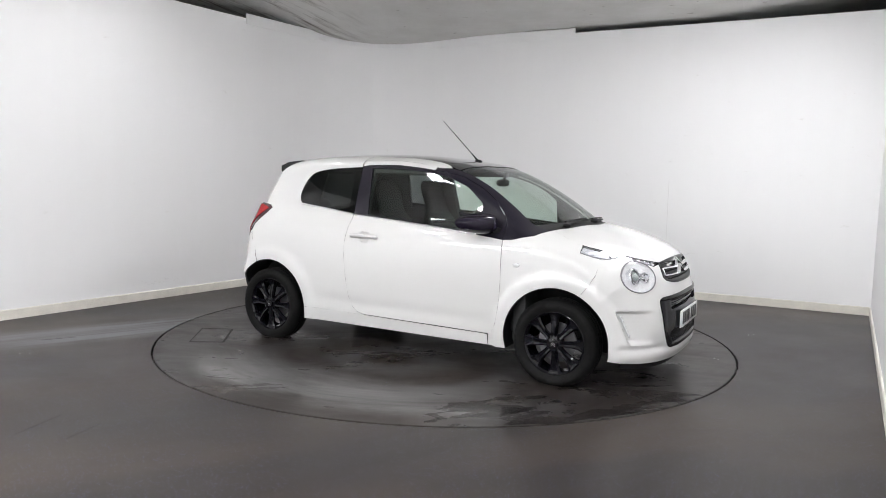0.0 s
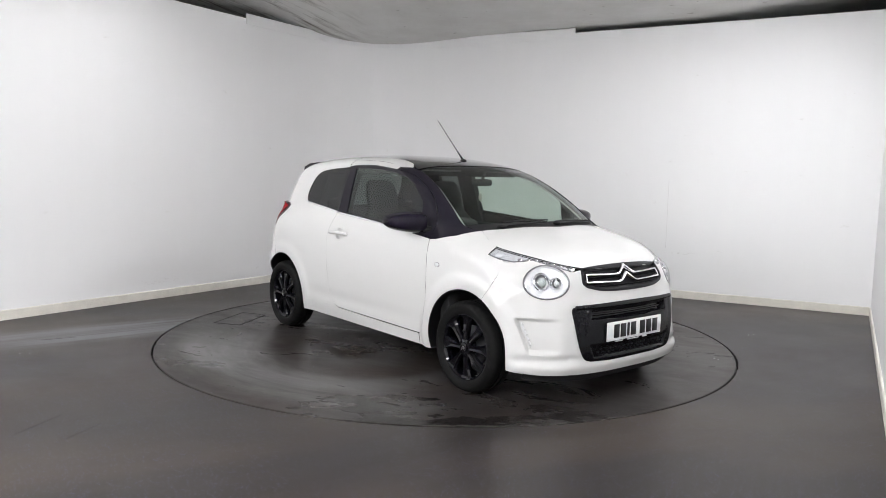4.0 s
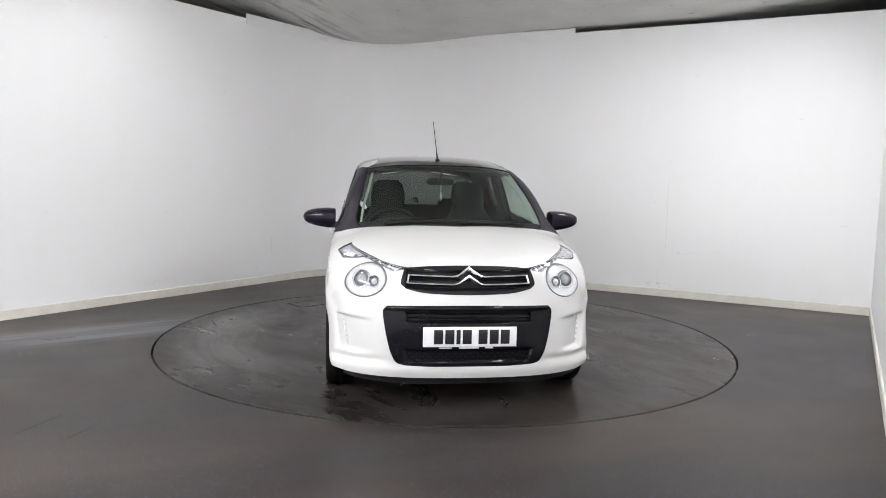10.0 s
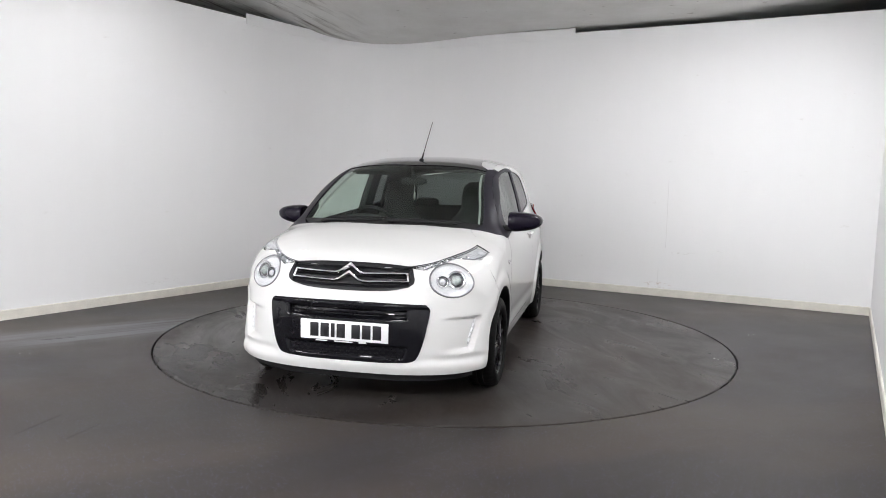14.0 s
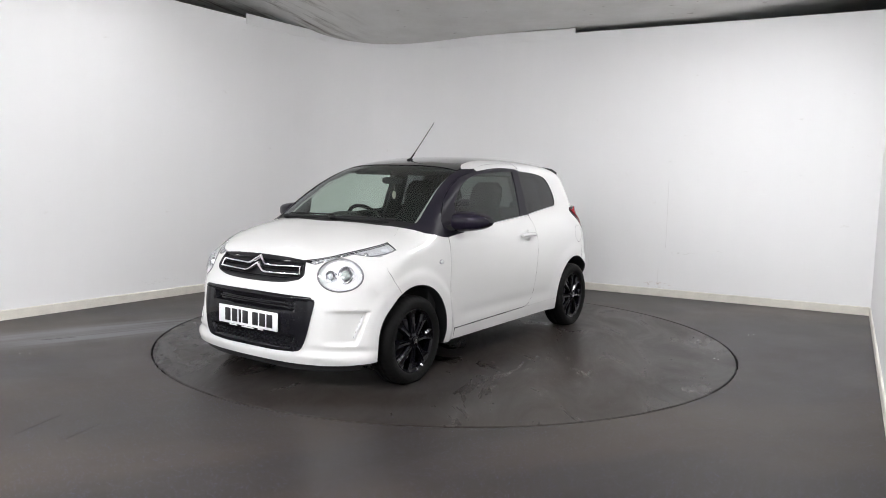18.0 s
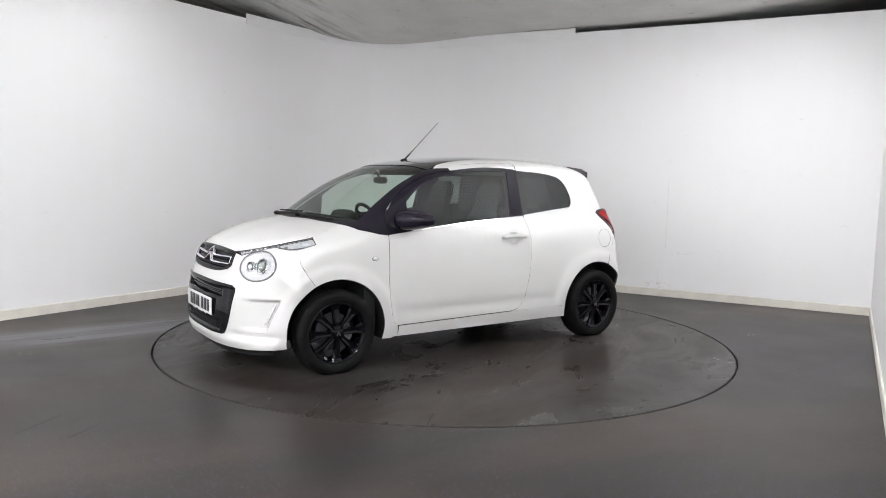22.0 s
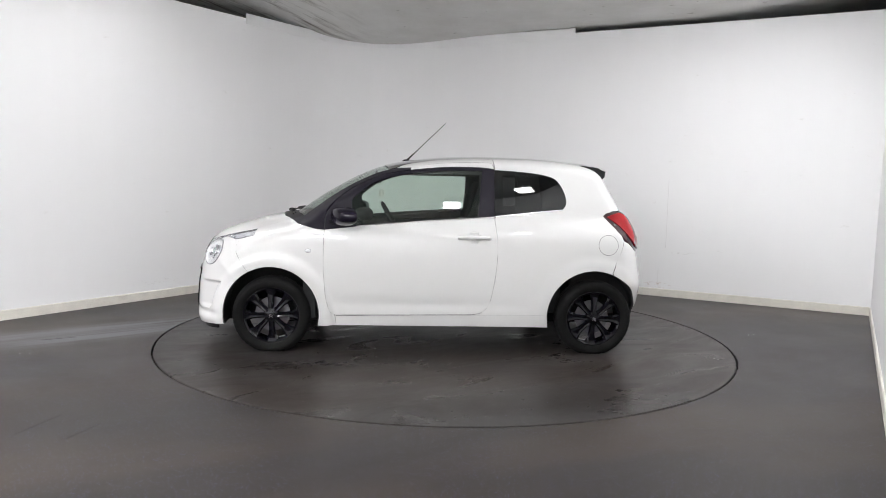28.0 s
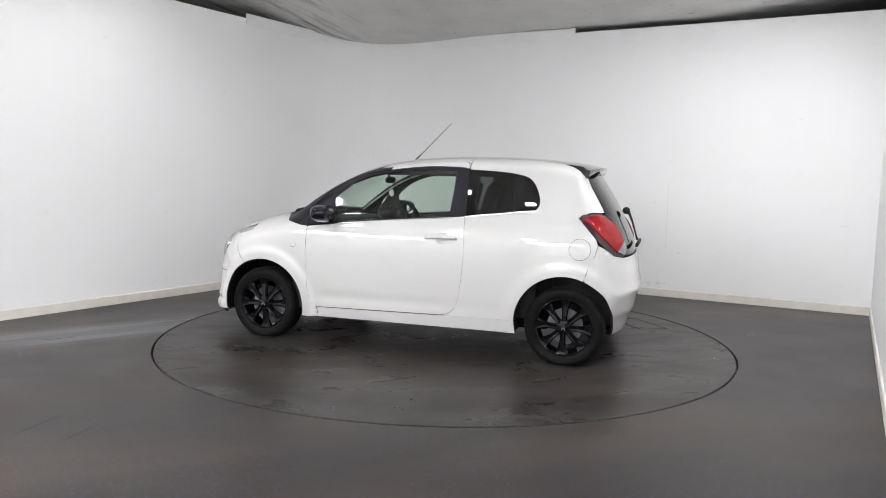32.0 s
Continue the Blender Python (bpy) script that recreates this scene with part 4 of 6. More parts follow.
def build_body():
    for mir in SIDES:
        # front wing
        outer = BUMP_F[::-1] + [(1.36, .712, .817), (1.297, .732, .836)] + SHUT + PILLAR_LOW[1:] + DOOR_F[1:] + [S(.705, .195)]
        skin_part("front_wing", [panel("sec", outer, arch(AXLE_F, .342, 63, 194, 24), n=150, m=18, mirror=mir, inset=.0007, soft=(False, True, True, True))], BODY, car)
        # door skin, with the white frame over its window
        door = skin_part("door", [panel("side", BELT, [DOOR_F[-1], DOOR_R[-1]], DOOR_F, DOOR_R, n=104, m=62, mirror=mir, inset=.0022)], BODY, car, drop=lambda p: ((p[0] + .283) / .046) ** 2 + ((p[2] - .844) / .040) ** 2 < 1)
        skin_part("window_rail", [panel("sec", DOOR_LINE, FRAME_TOP, n=36, m=5, mirror=mir)], BODY, door)
        # sill and rear quarter
        skin_part("sill", [panel("side", [S(.706, .268), S(-.272, .281), S(-.826, .286)], [S(.705, .195), S(-.838, .195)], n=40, m=6, inset=.0003, mirror=mir), panel("side", [S(.79, .33), S(.66, .33)], [S(.79, .20), S(.66, .20)], n=8, m=8, lift=-.014, thick=.004, mirror=mir)], BODY, car)
        outer = DOOR_R[::-1] + BELT_Q + [TAIL_OUT[0]] + TAIL_OUT[1:]
        q1 = panel("side", outer, arch(AXLE_R, .342, 1.5, 113, 24), [S(-.272, .2815), S(-.826, .2862)], BUMP_R, n=76, m=18, mirror=mir, inset=.0003, soft=(False, True, False, True))
        q2 = panel("sec", [QG_TOP[-1]] + QG_TOP[::-1][1:], [TAIL_OUT[0]] + HATCH_SIDE[1:] + RAIL_TOP[::-1][1:4], [QG_TOP[-1], TAIL_OUT[0]], [QG_TOP[0], (-.434, .42, 1.415)], n=44, m=18, mirror=mir, inset=.0003, soft=(True, True, False, False))
        skin_part("rear_quarter", [q1, q2], BODY, car)
        skin_part("roof_rail", [panel("sec", [(.284, .524, 1.350)] + RAIL_TOP[1:5] + [(-.434, .42, 1.415)], [(.280, .534, 1.349)] + DOOR_LINE, n=60, m=24, mirror=mir)], BODY, car)
        # dark pillars
        skin_part("windscreen_pillar", [panel("sec", [PILLAR_LOW[0]] + SCREEN_SIDE, SEAM, PILLAR_LOW, [SCREEN_SIDE[-1], (.286, .534, 1.349), (.22, .556, 1.341), SEAM[-1]], n=40, m=12, mirror=mir, soft=(True, True, False, False))], DARK, car, "dark plum-black pillar")
        skin_part("window_frame", [
            panel("side", [S(.795, .889)] + SEAM[1:] + FRAME_TOP[1:4] + [(-.35, .59, 1.351)], [S(.592, .911)] + GLASS_TOP, n=60, m=8, lift=-.002, mirror=mir, soft=(False, False, True, True)),
            panel("side", [S(-.345, 1.350), S(-.434, 1.343)], [S(-.312, 1.002), S(-.434, .993)], n=8, m=20, lift=-.001, mirror=mir)], DARK, door, "dark plum-black window frame")
        skin_part("door_glass", [panel("side", GLASS_TOP, [S(.592, .913), S(.205, .947), S(-.312, 1.0)], n=30, m=16, lift=-.007, thick=.004, inset=0, mirror=mir)], (G_CLEAR, G_INNER), door, "faintly green clear window glass")
        skin_part("quarter_glass", [panel("side", [S(-.438, 1.338), S(-.651, 1.326), S(-.801, 1.308), S(-.886, 1.279)], [S(-.436, 1.000), S(-.684, 1.030), S(-.91, 1.054)], None, [S(-.886, 1.279), S(-.937, 1.218), S(-.964, 1.135), S(-.957, 1.083), S(-.935, 1.060), S(-.91, 1.054)], n=26, m=20, lift=-.004, thick=.004, inset=0, mirror=mir)], (G_TINT, G_INNER), car, "dark privacy glass")
        # bright strip under the windows
        skin_part("chrome_strip", [panel("side", [S(.60, .9125), S(.205, .949), S(-.433, .997)], [S(.60, .9065), S(.205, .943), S(-.433, .990)], n=40, m=3, lift=.006, thick=.010, inset=0, mirror=mir),
                                   panel("side", [S(-.437, 1.002), S(-.684, 1.031), S(-.935, 1.059)], [S(-.437, .995), S(-.684, 1.024), S(-.938, 1.052)], n=30, m=3, lift=.006, thick=.010, inset=0, mirror=mir)], (M_CHROME, M_CHROME), car, "thin chrome strip")
        skin_part("window_seal", [panel("side", [S(.60, .9215), S(.205, .958), S(-.433, 1.006)], [S(.60, .9135), S(.205, .950), S(-.433, .998)], n=40, m=3, lift=.003, thick=.010, inset=0, mirror=mir)], (M_PLASTIC, M_PLASTIC), door, "black rubber window seal")
        skin_part("pillar_lining", [panel("sec", [(x, y - .012, z + .003) for x, y, z in SCREEN_SIDE], [(x, y - .028, z + .008) for x, y, z in SCREEN_SIDE], n=24, m=4, lift=-.035, thick=.01, inset=0, mirror=mir)], (M_PALE, M_PALE), car, "pale grey pillar lining")
    L = lambda pts: [(x, -y, z) for x, y, z in pts]
    # bonnet
    side = BONNET_SIDE + SHUT[1:]
    skin_part("bonnet", [panel("sec", side, L(side), [side[0], (1.712, .2, .783), (1.718, .0001, .787), (1.712, -.2, .783), L(side)[0]],
                               [side[-1], (1.14, .32, .965), (1.185, .0001, .963), (1.14, -.32, .965), L(side)[-1]], n=50, m=50)], BODY, car)
    # scuttle, windscreen, roof
    glass_low = [SCREEN_SIDE[0], (1.03, .35, .999), (1.055, .0001, 1.0), (1.03, -.35, .999), L(SCREEN_SIDE)[0]]
    skin_part("scuttle", [panel("sec", [(1.056, .562, .952), (1.138, .32, .965), (1.183, .0001, .963), (1.138, -.32, .965), (1.056, -.562, .952)], glass_low, n=40, m=6, lift=-.006)], (M_PLASTIC, M_PLASTIC), car, "black plastic panel under the windscreen")
    head = [SCREEN_SIDE[-1], (.385, .3, 1.36), (.40, .0001, 1.362), (.385, -.3, 1.36), L(SCREEN_SIDE)[-1]]
    skin_part("windscreen", [panel("sec", SCREEN_SIDE, L(SCREEN_SIDE), glass_low, head, n=30, m=30, lift=-.004, thick=.004, inset=0)], (G_CLEAR, G_INNER), car, "faintly green laminated windscreen")
    roof_side = [(.342, .527, 1.336)] + RAIL_TOP
    skin_part("roof", [panel("sec", roof_side, L(roof_side), [roof_side[0], (.380, .3, 1.362), (.395, .0001, 1.364), (.380, -.3, 1.362), L(roof_side)[0]], [RAIL_TOP[-1], (-1.18, .3, 1.39), (-1.19, .0001, 1.395), (-1.18, -.3, 1.39), L(RAIL_TOP)[-1]], n=50, m=60, soft=(True, True, False, True))], (M_ROOF, M_HEAD), car, "gloss black roof")


build_body()


def build_wheel(x, side, front):
    """A wheel at its hub; side +1 is the car's left."""
    wheel = new("wheel")
    wheel.parent = car
    wheel["label"] = "gloss black eight-spoke alloy wheel with a black tyre"
    ax = pose(x, side * .785, .266, -90 * side, 0, 0)
    wheel.matrix_basis = ax
    # local z points outwards
    bm = bmesh.new()
    R = .279
    lathe(bm, [(.190, -.150), (.205, -.165), (.240, -.170), (.262, -.162), (.274, -.145), (R, -.12), (R, -.105), (R - .007, -.103), (R - .007, -.095), (R, -.093),
               (R, -.068), (R - .007, -.066), (R - .007, -.058), (R, -.056), (R, -.035), (.275, -.018), (.264, -.003), (.245, .006), (.220, .004), (.203, -.004), (.196, -.014)], Matrix(), 144, closed=False)
    for i, v in enumerate(bm.verts):
        ring, k = divmod(i, 144)
        if ring in (4, 5, 14, 15, 16) and k % 3 == 0:
            v.co.x *= .990
            v.co.y *= .990
    # the tyre sits flat where it carries the car
    for v in bm.verts:
        low = (ax @ v.co).z
        if low < .012:
            flat = ax @ v.co
            flat.z = .001 + max(0, low + .013) * .25
            v.co = ax.inverted() @ flat
    bmesh.ops.recalc_face_normals(bm, faces=bm.faces)
    part("tyre", bm, M_RUBBER, wheel, angle=30)
    bm = bmesh.new()
    lathe(bm, [(.201, -.160), (.186, -.15), (.180, -.05), (.184, -.020), (.196, -.008), (.201, -.010), (.203, -.016), (.203, -.03)], Matrix(), 72)
    part("rim", bm, M_RIM, wheel)
    bm = bmesh.new()
    for k in range(8):
        m = Matrix.Rotation(radians(45 * k + (2 if front else -3)), 4, "Z")
        # ridge in the middle, wide foot at the rim
        sec = [(.045, .019, -.010), (.085, .019, -.012), (.125, .023, -.016), (.155, .031, -.019), (.178, .044, -.017), (.191, .058, -.012)]
        rows = []
        for r, w, z in sec:
            rows.append([bm.verts.new(m @ Vector(q)) for q in ((r, -w, z - .030), (r, -w, z - .010), (r, -w * .62, z + .001), (r, 0, z - .003), (r, w * .62, z + .001), (r, w, z - .010), (r, w, z - .030))])
        for a, b in zip(rows, rows[1:]):
            for j in range(7):
                bm.faces.new((a[j], b[j], b[(j + 1) % 7], a[(j + 1) % 7]))
        bm.faces.new(rows[0]); bm.faces.new(rows[-1][::-1])
    bmesh.ops.recalc_face_normals(bm, faces=bm.faces)
    part("spokes", bm, M_RIM, wheel, angle=25)
    bm = bmesh.new()
    lathe(bm, [(.001, .001), (.020, .001), (.028, -.002), (.030, -.008), (.052, -.013), (.056, -.03), (.056, -.06)], Matrix(), 40)
    for k in range(4):
        t = radians(90 * k + 45)
        lathe(bm, [(.001, .0), (.007, .0), (.008, -.004), (.008, -.014)], pose(.043 * math.cos(t), .043 * math.sin(t), -.006), 10)
    part("hub", bm, M_RIM, wheel)
    bm = bmesh.new()
    up = ax.to_3x3().inverted() @ Vector((0, 0, 1))
    rt = up.cross(Vector((0, 0, 1)))
    for lift in (.006, -.006):
        for s in (-1, 1):
            a = up * (lift + .006)
            b = rt * (s * .014) + up * (lift - .006)
            vs = [a + Vector((0, 0, .0025)), b + Vector((0, 0, .0025)), b - up * .005 + Vector((0, 0, .0025)), a - up * .005 + Vector((0, 0, .0025))]
            f = bm.faces.new([bm.verts.new(v) for v in vs])
    r = bmesh.ops.extrude_face_region(bm, geom=list(bm.faces))
    for v in r["geom"]:
        if isinstance(v, bmesh.types.BMVert):
            v.co.z -= .003
    bmesh.ops.recalc_face_normals(bm, faces=bm.faces)
    part("badge", bm, M_CHROME, wheel, "small chrome chevrons", smooth=False)
    bm = bmesh.new()
    lathe(bm, [(.03, -.075), (.125, -.075), (.125, -.09), (.03, -.09)], Matrix(), 48)
    part("brake_disc", bm, M_STEEL, wheel)
    return wheel


for _x in (1.168, -1.178):
    for _s in (1, -1):
        build_wheel(_x, _s, _x > 0)


L = lambda pts: [(x, -y, z) for x, y, z in pts]


def skin_at(mode, a, b, lift=0.0, mirror=False):
    """One point of the skin, raised along its normal."""
    e = 1e-3
    aa, bb = np.array([a, a + e * (1 if mode in ("side", "nose") else 50), a]), np.array([b, b, b + e * (50 if mode == "sec" else 1)])
    P = to_skin(mode, aa, bb)
    n = np.cross(P[1] - P[0], P[2] - P[0])
    n /= np.linalg.norm(n) + 1e-12
    if np.dot(n, P[0] - np.array([P[0][0] * .6, 0, .62])) < 0:
        n = -n
    p = P[0] + lift * n
    if mirror:
        p, n = p * (1, -1, 1), n * (1, -1, 1)
    return Vector(p), Vector(n)


def disc(name, mode, ca, cb, ra, rb, profile, mats, parent, label="", mirror=False, sides=40, tilt=0.0, closed=True):
    """A round piece on the skin: rings of (share of the radius, lift)."""
    a, b, li = [], [], []
    for r, l in profile:
        for k in range(sides):
            t = k * 2 * math.pi / sides
            u, v = r * math.cos(t), r * math.sin(t)
            a.append(ca + ra * (u * math.cos(tilt) - v * math.sin(tilt)))
            b.append(cb + rb * (u * math.sin(tilt) + v * math.cos(tilt)))
            li.append(l)
    P = to_skin(mode, np.array(a), np.array(b))
    _, n = skin_at(mode, ca, cb)
    P = P + np.array(li)[:, None] * np.array(n)
    if mirror:
        P = P * (1, -1, 1)
    bm = bmesh.new()
    vs = [bm.verts.new(p) for p in P]
    rings = [vs[i * sides:(i + 1) * sides] for i in range(len(profile))]
    for r0, r1 in zip(rings, rings[1:]):
        for k in range(sides):
            bm.faces.new((r0[k], r0[(k + 1) % sides], r1[(k + 1) % sides], r1[k]))
    if closed:
        bm.faces.new(rings[-1])
    bmesh.ops.recalc_face_normals(bm, faces=bm.faces)
    # outward
    c = sum((f.normal.dot(Vector(n) if not mirror else Vector((n[0], -n[1], n[2]))) for f in bm.faces))
    if c < 0:
        bmesh.ops.reverse_faces(bm, faces=bm.faces)
    return part(name, bm, mats, parent, label, angle=40)


GRILLE = [(-.352, .800), (-.374, .695), (-.345, .664), (-.230, .644), (0, .638), (.230, .644), (.345, .664), (.374, .695), (.352, .800)]
LOWER = [(-.462, .566), (-.471, .527), (-.441, .360), (-.398, .270), (-.330, .247), (0, .243), (.330, .247), (.398, .270), (.441, .360), (.471, .527), (.462, .566)]
HEAD = (38.2, .699, 8.2, .091)          # headlamp: direction, height, half spans


def in_poly(poly, y, z):
    hit = False
    for (y0, z0), (y1, z1) in zip(poly, poly[1:] + poly[:1]):
        if (z0 > z) != (z1 > z) and y < (y1 - y0) * (z - z0) / (z1 - z0) + y0:
            hit = not hit
    return hit


def shrink(poly, k):
    cy, cz = 0, sum(z for y, z in poly) / len(poly)
    return [(y * (1 - k / .45), cz + (z - cz) * (1 - k / .14)) for y, z in poly]


def smooth01(t):
    t = np.clip(t, 0, 1)
    return t * t * (3 - 2 * t)


def bumper_shape(P, g):
    """Side scoops that deepen towards their outer edge, and a lip along the bottom."""
    phi, z = np.abs(g[..., 0]), g[..., 1]
    out = np.stack([P[..., 0] - .9, P[..., 1], 0 * z], -1)
    out /= np.linalg.norm(out, axis=-1)[..., None]
    edge = 43.6 + (z - .32) / .18 * 4.6
    depth = .036 * smooth01((phi - 31) / (edge - 31)) * (1 - smooth01((phi - edge) / 1.2)) * smooth01((z - .295) / .03) * (1 - smooth01((z - .480) / .025))
    lip = .008 * np.exp(-((z - .218) / .030) ** 2) * (1 - smooth01((phi - 48) / 10))
    tuck = .010 * np.exp(-((z - .270) / .02) ** 2) * smooth01((phi - 24) / 8) * (1 - smooth01((phi - 45) / 8))
    return P + (lip - depth - tuck)[..., None] * out


def front_end():
    top = [BUMP_F[0], (1.458, .677, .80), (1.518, .578, .812), (1.60, .50, .785), (1.686, .435, .752), (1.702, .355, .766), (1.713, .2, .778), (1.718, .0001, .782)]
    top = top + L(top[:-1])[::-1]
    left = BUMP_F + arch(AXLE_F, .342, 62, -13, 16)[1:]
    low = left[-1]
    bot = [low, (1.66, .60, .185), (1.76, .35, .178), (1.80, .0001, .176), (1.76, -.35, .178), (1.66, -.60, .185), (low[0], -low[1], low[2])]
    g2, l2 = shrink(GRILLE, .007), shrink(LOWER, .008)

    def hole(p):
        if p[0] < 1.3:
            return False
        f = abs(math.degrees(math.atan2(p[1], p[0] - .9)))
        if ((f - HEAD[0]) / (HEAD[2] * .985)) ** 2 + ((p[2] - HEAD[1]) / (HEAD[3] * .985)) ** 2 < 1:
            return True
        return p[0] > 1.6 and (in_poly(g2, p[1], p[2]) or in_poly(l2, p[1], p[2]))
    bumper = skin_part("front_bumper", [panel("front", top, bot, left, L(left), n=250, m=84, inset=.0005, shape=bumper_shape, soft=(False, True, False, False))], BODY, car, drop=hole)
    # black splitter under it
    skin_part("splitter", [panel("front", [(1.58, .69, .20), (1.76, .35, .20), (1.79, .0001, .20), (1.76, -.35, .20), (1.58, -.69, .20)], [(1.56, .69, .145), (1.74, .35, .125), (1.77, .0001, .125), (1.74, -.35, .125), (1.56, -.69, .145)], n=40, m=4, lift=-.035)], (M_PLASTIC, M_PLASTIC), bumper, "black plastic lower lip")

    # upper grille: dark pocket with two bright bars that peak in the middle
    def pocket(P, g):
        y, z = g[..., 0], g[..., 1]
        dz = np.minimum((.768 - z) / .012, (z - .652 - .02 * (y / .37) ** 4) / .014)
        d = .026 * smooth01(dz) * smooth01((.352 - np.abs(y)) / .012)
        return P - np.stack([d, 0 * d, 0 * d], -1)
    e0 = [(1.7, y, z) for y, z in ((-.355, .772), (-.2, .784), (0, .788), (.2, .784), (.355, .772))]
    e1 = [(1.7, y, z) for y, z in ((-.350, .664), (-.230, .642), (0, .635), (.230, .642), (.350, .664))]
    f0 = [(1.7, -.355, .772), (1.7, -.377, .695), (1.7, -.350, .664)]
    grille = skin_part("grille", [panel("nose", e0, e1, f0, L(f0), n=80, m=26, lift=.003, thick=.01, inset=0, shape=pocket)], (M_GRILLEFACE, M_PLASTIC), car, "gloss black grille")
    for zs, za, end in ((.734, .774, .330), (.692, .731, .342)):
        path = [(-end, zs + .002), (-.085, zs - .004), (-.060, zs + .002), (0, za), (.060, zs + .002), (.085, zs - .004), (end, zs + .002)]
        line = []
        for (y0, z0), (y1, z1) in zip(path, path[1:]):
            for t in np.linspace(0, 1, 9)[:-1]:
                line.append((y0 + t * (y1 - y0), z0 + t * (z1 - z0)))
        line.append(path[-1])
        line = np.array(line)
        P = to_skin("nose", line[:, 0], line[:, 1])
        bm = bmesh.new()
        rows = []
        for (x, y, z), (ly, lz) in zip(P, line):
            h = .0062 + .0065 * math.exp(-(ly / .055) ** 2)
            rows.append([bm.verts.new(q) for q in ((x - .016, y, z - h), (x + .002, y, z - h), (x + .008, y, z), (x + .002, y, z + h), (x - .016, y, z + h))])
        for a, b in zip(rows, rows[1:]):
            for j in range(5):
                bm.faces.new((a[j], b[j], b[(j + 1) % 5], a[(j + 1) % 5]))
        bm.faces.new(rows[0]); bm.faces.new(rows[-1][::-1])
        bmesh.ops.recalc_face_normals(bm, faces=bm.faces)
        part("chrome_bar", bm, M_CHROME, grille, "chrome bar with a chevron peak", angle=50)
    for s in (-1, 1):
        bm = bmesh.new()
        pts = []
        for z in np.linspace(.694, .738, 8):
            p = to_skin("nose", np.array([s * (.343 - .25 * (z - .694))]), np.array([z]))[0]
            pts.append((p[0] - .002, p[1], p[2]))
        tube(bm, pts, .006, 6)
        part("chrome_end", bm, M_CHROME, grille)
    # fine dark slats between the bars
    for z in (.714, .665):
        bm = bmesh.new()
        ys = np.linspace(-.33, .33, 40)
        P = to_skin("nose", ys, np.full_like(ys, z))
        tube(bm, [(p[0] - .016, p[1], p[2]) for p in P], .006, 6)
        part("slat", bm, M_GRILLE, grille)

    # lower intake: black surround with a slot above the plate and a meshed part below
    def hollow(P, g):
        y, z = np.abs(g[..., 0]), g[..., 1]
        slot = .030 * smooth01((.352 - y) / .010) * smooth01((z - .482) / .008) * smooth01((.540 - z) / .008)
        w = .392 - .42 * np.clip(.40 - z, 0, 1)
        mesh = .012 * smooth01((w - y) / .012) * smooth01((z - .264) / .012) * smooth01((.346 - z) / .02)
        d = slot + mesh - .007 * np.exp(-((z - .562) / .010) ** 2) - .004 * smooth01((y - .40) / .05)
        return P - np.stack([d, 0 * d, 0 * d], -1)
    e0 = [(1.7, y, z) for y, z in ((-.452, .570), (-.2, .576), (0, .578), (.2, .576), (.452, .570))]
    e1 = [(1.7, y, z) for y, z in ((-.355, .249), (-.2, .243), (0, .241), (.2, .243), (.355, .249))]
    f0 = [(1.7, -.452, .570), (1.7, -.470, .554), (1.7, -.474, .527), (1.7, -.462, .448), (1.7, -.444, .360), (1.7, -.424, .300), (1.7, -.398, .262), (1.7, -.355, .249)]
    lower = skin_part("lower_grille", [panel("nose", e0, e1, f0, L(f0), n=110, m=70, lift=.004, thick=.012, inset=0, shape=hollow)], (M_GLOSSBLACK, M_PLASTIC), car, "gloss black lower intake surround")
    bm = bmesh.new()
    for r in range(4):
        z = .278 + .018 * r
        for k in range(-9, 10):
            y = .040 * (k + .5 * (r % 2))
            if abs(y) < .355 - .5 * (.36 - z):
                p = to_skin("nose", np.array([y]), np.array([z]))[0]
                box(bm, (p[0] - .020, y - .014, z - .006), (p[0] - .006, y + .014, z + .006), bevel=.004)
    tagged(part("mesh_cell", bm, M_GRILLE, lower, "dark moulded honeycomb"), kind="stuff")
    bm = bmesh.new()
    ys = np.linspace(-.345, .345, 40)
    P = to_skin("nose", ys, np.full_like(ys, .511))
    tube(bm, [(p[0] - .022, p[1], p[2]) for p in P], .007, 6)
    part("slat", bm, M_GLOSSBLACK, lower)
    # plate: white, its characters as plain bars
    plate = None
    bm = bmesh.new()
    box(bm, (1.813, -.26, .356), (1.820, .26, .467), bevel=.003)
    box(bm, (1.79, -.2, .375), (1.814, .2, .445))
    plate = part("number_plate", bm, M_PLATE, car, "white front number plate with black bars", angle=30)
    ys = []
    y = -.200
    for k in range(7):
        if k == 4:
            y += .026
        ys.append((y, y + (.050 if k != 2 else .022)))
        y += (.050 if k != 2 else .022) + .012
    for y0, y1 in ys:
        bm = bmesh.new()
        box(bm, (1.8195, y0, .372), (1.8215, y1, .451), bevel=.0006)
        part("bar", bm, M_INK, plate)
    for y0, y1 in ((-.17, -.10), (-.06, .05), (.085, .13)):
        bm = bmesh.new()
        box(bm, (1.806, y0, .345), (1.813, y1, .352 if y0 < 0 else .355), bevel=.0008)
        part("small_bar", bm, M_PLATE, plate)

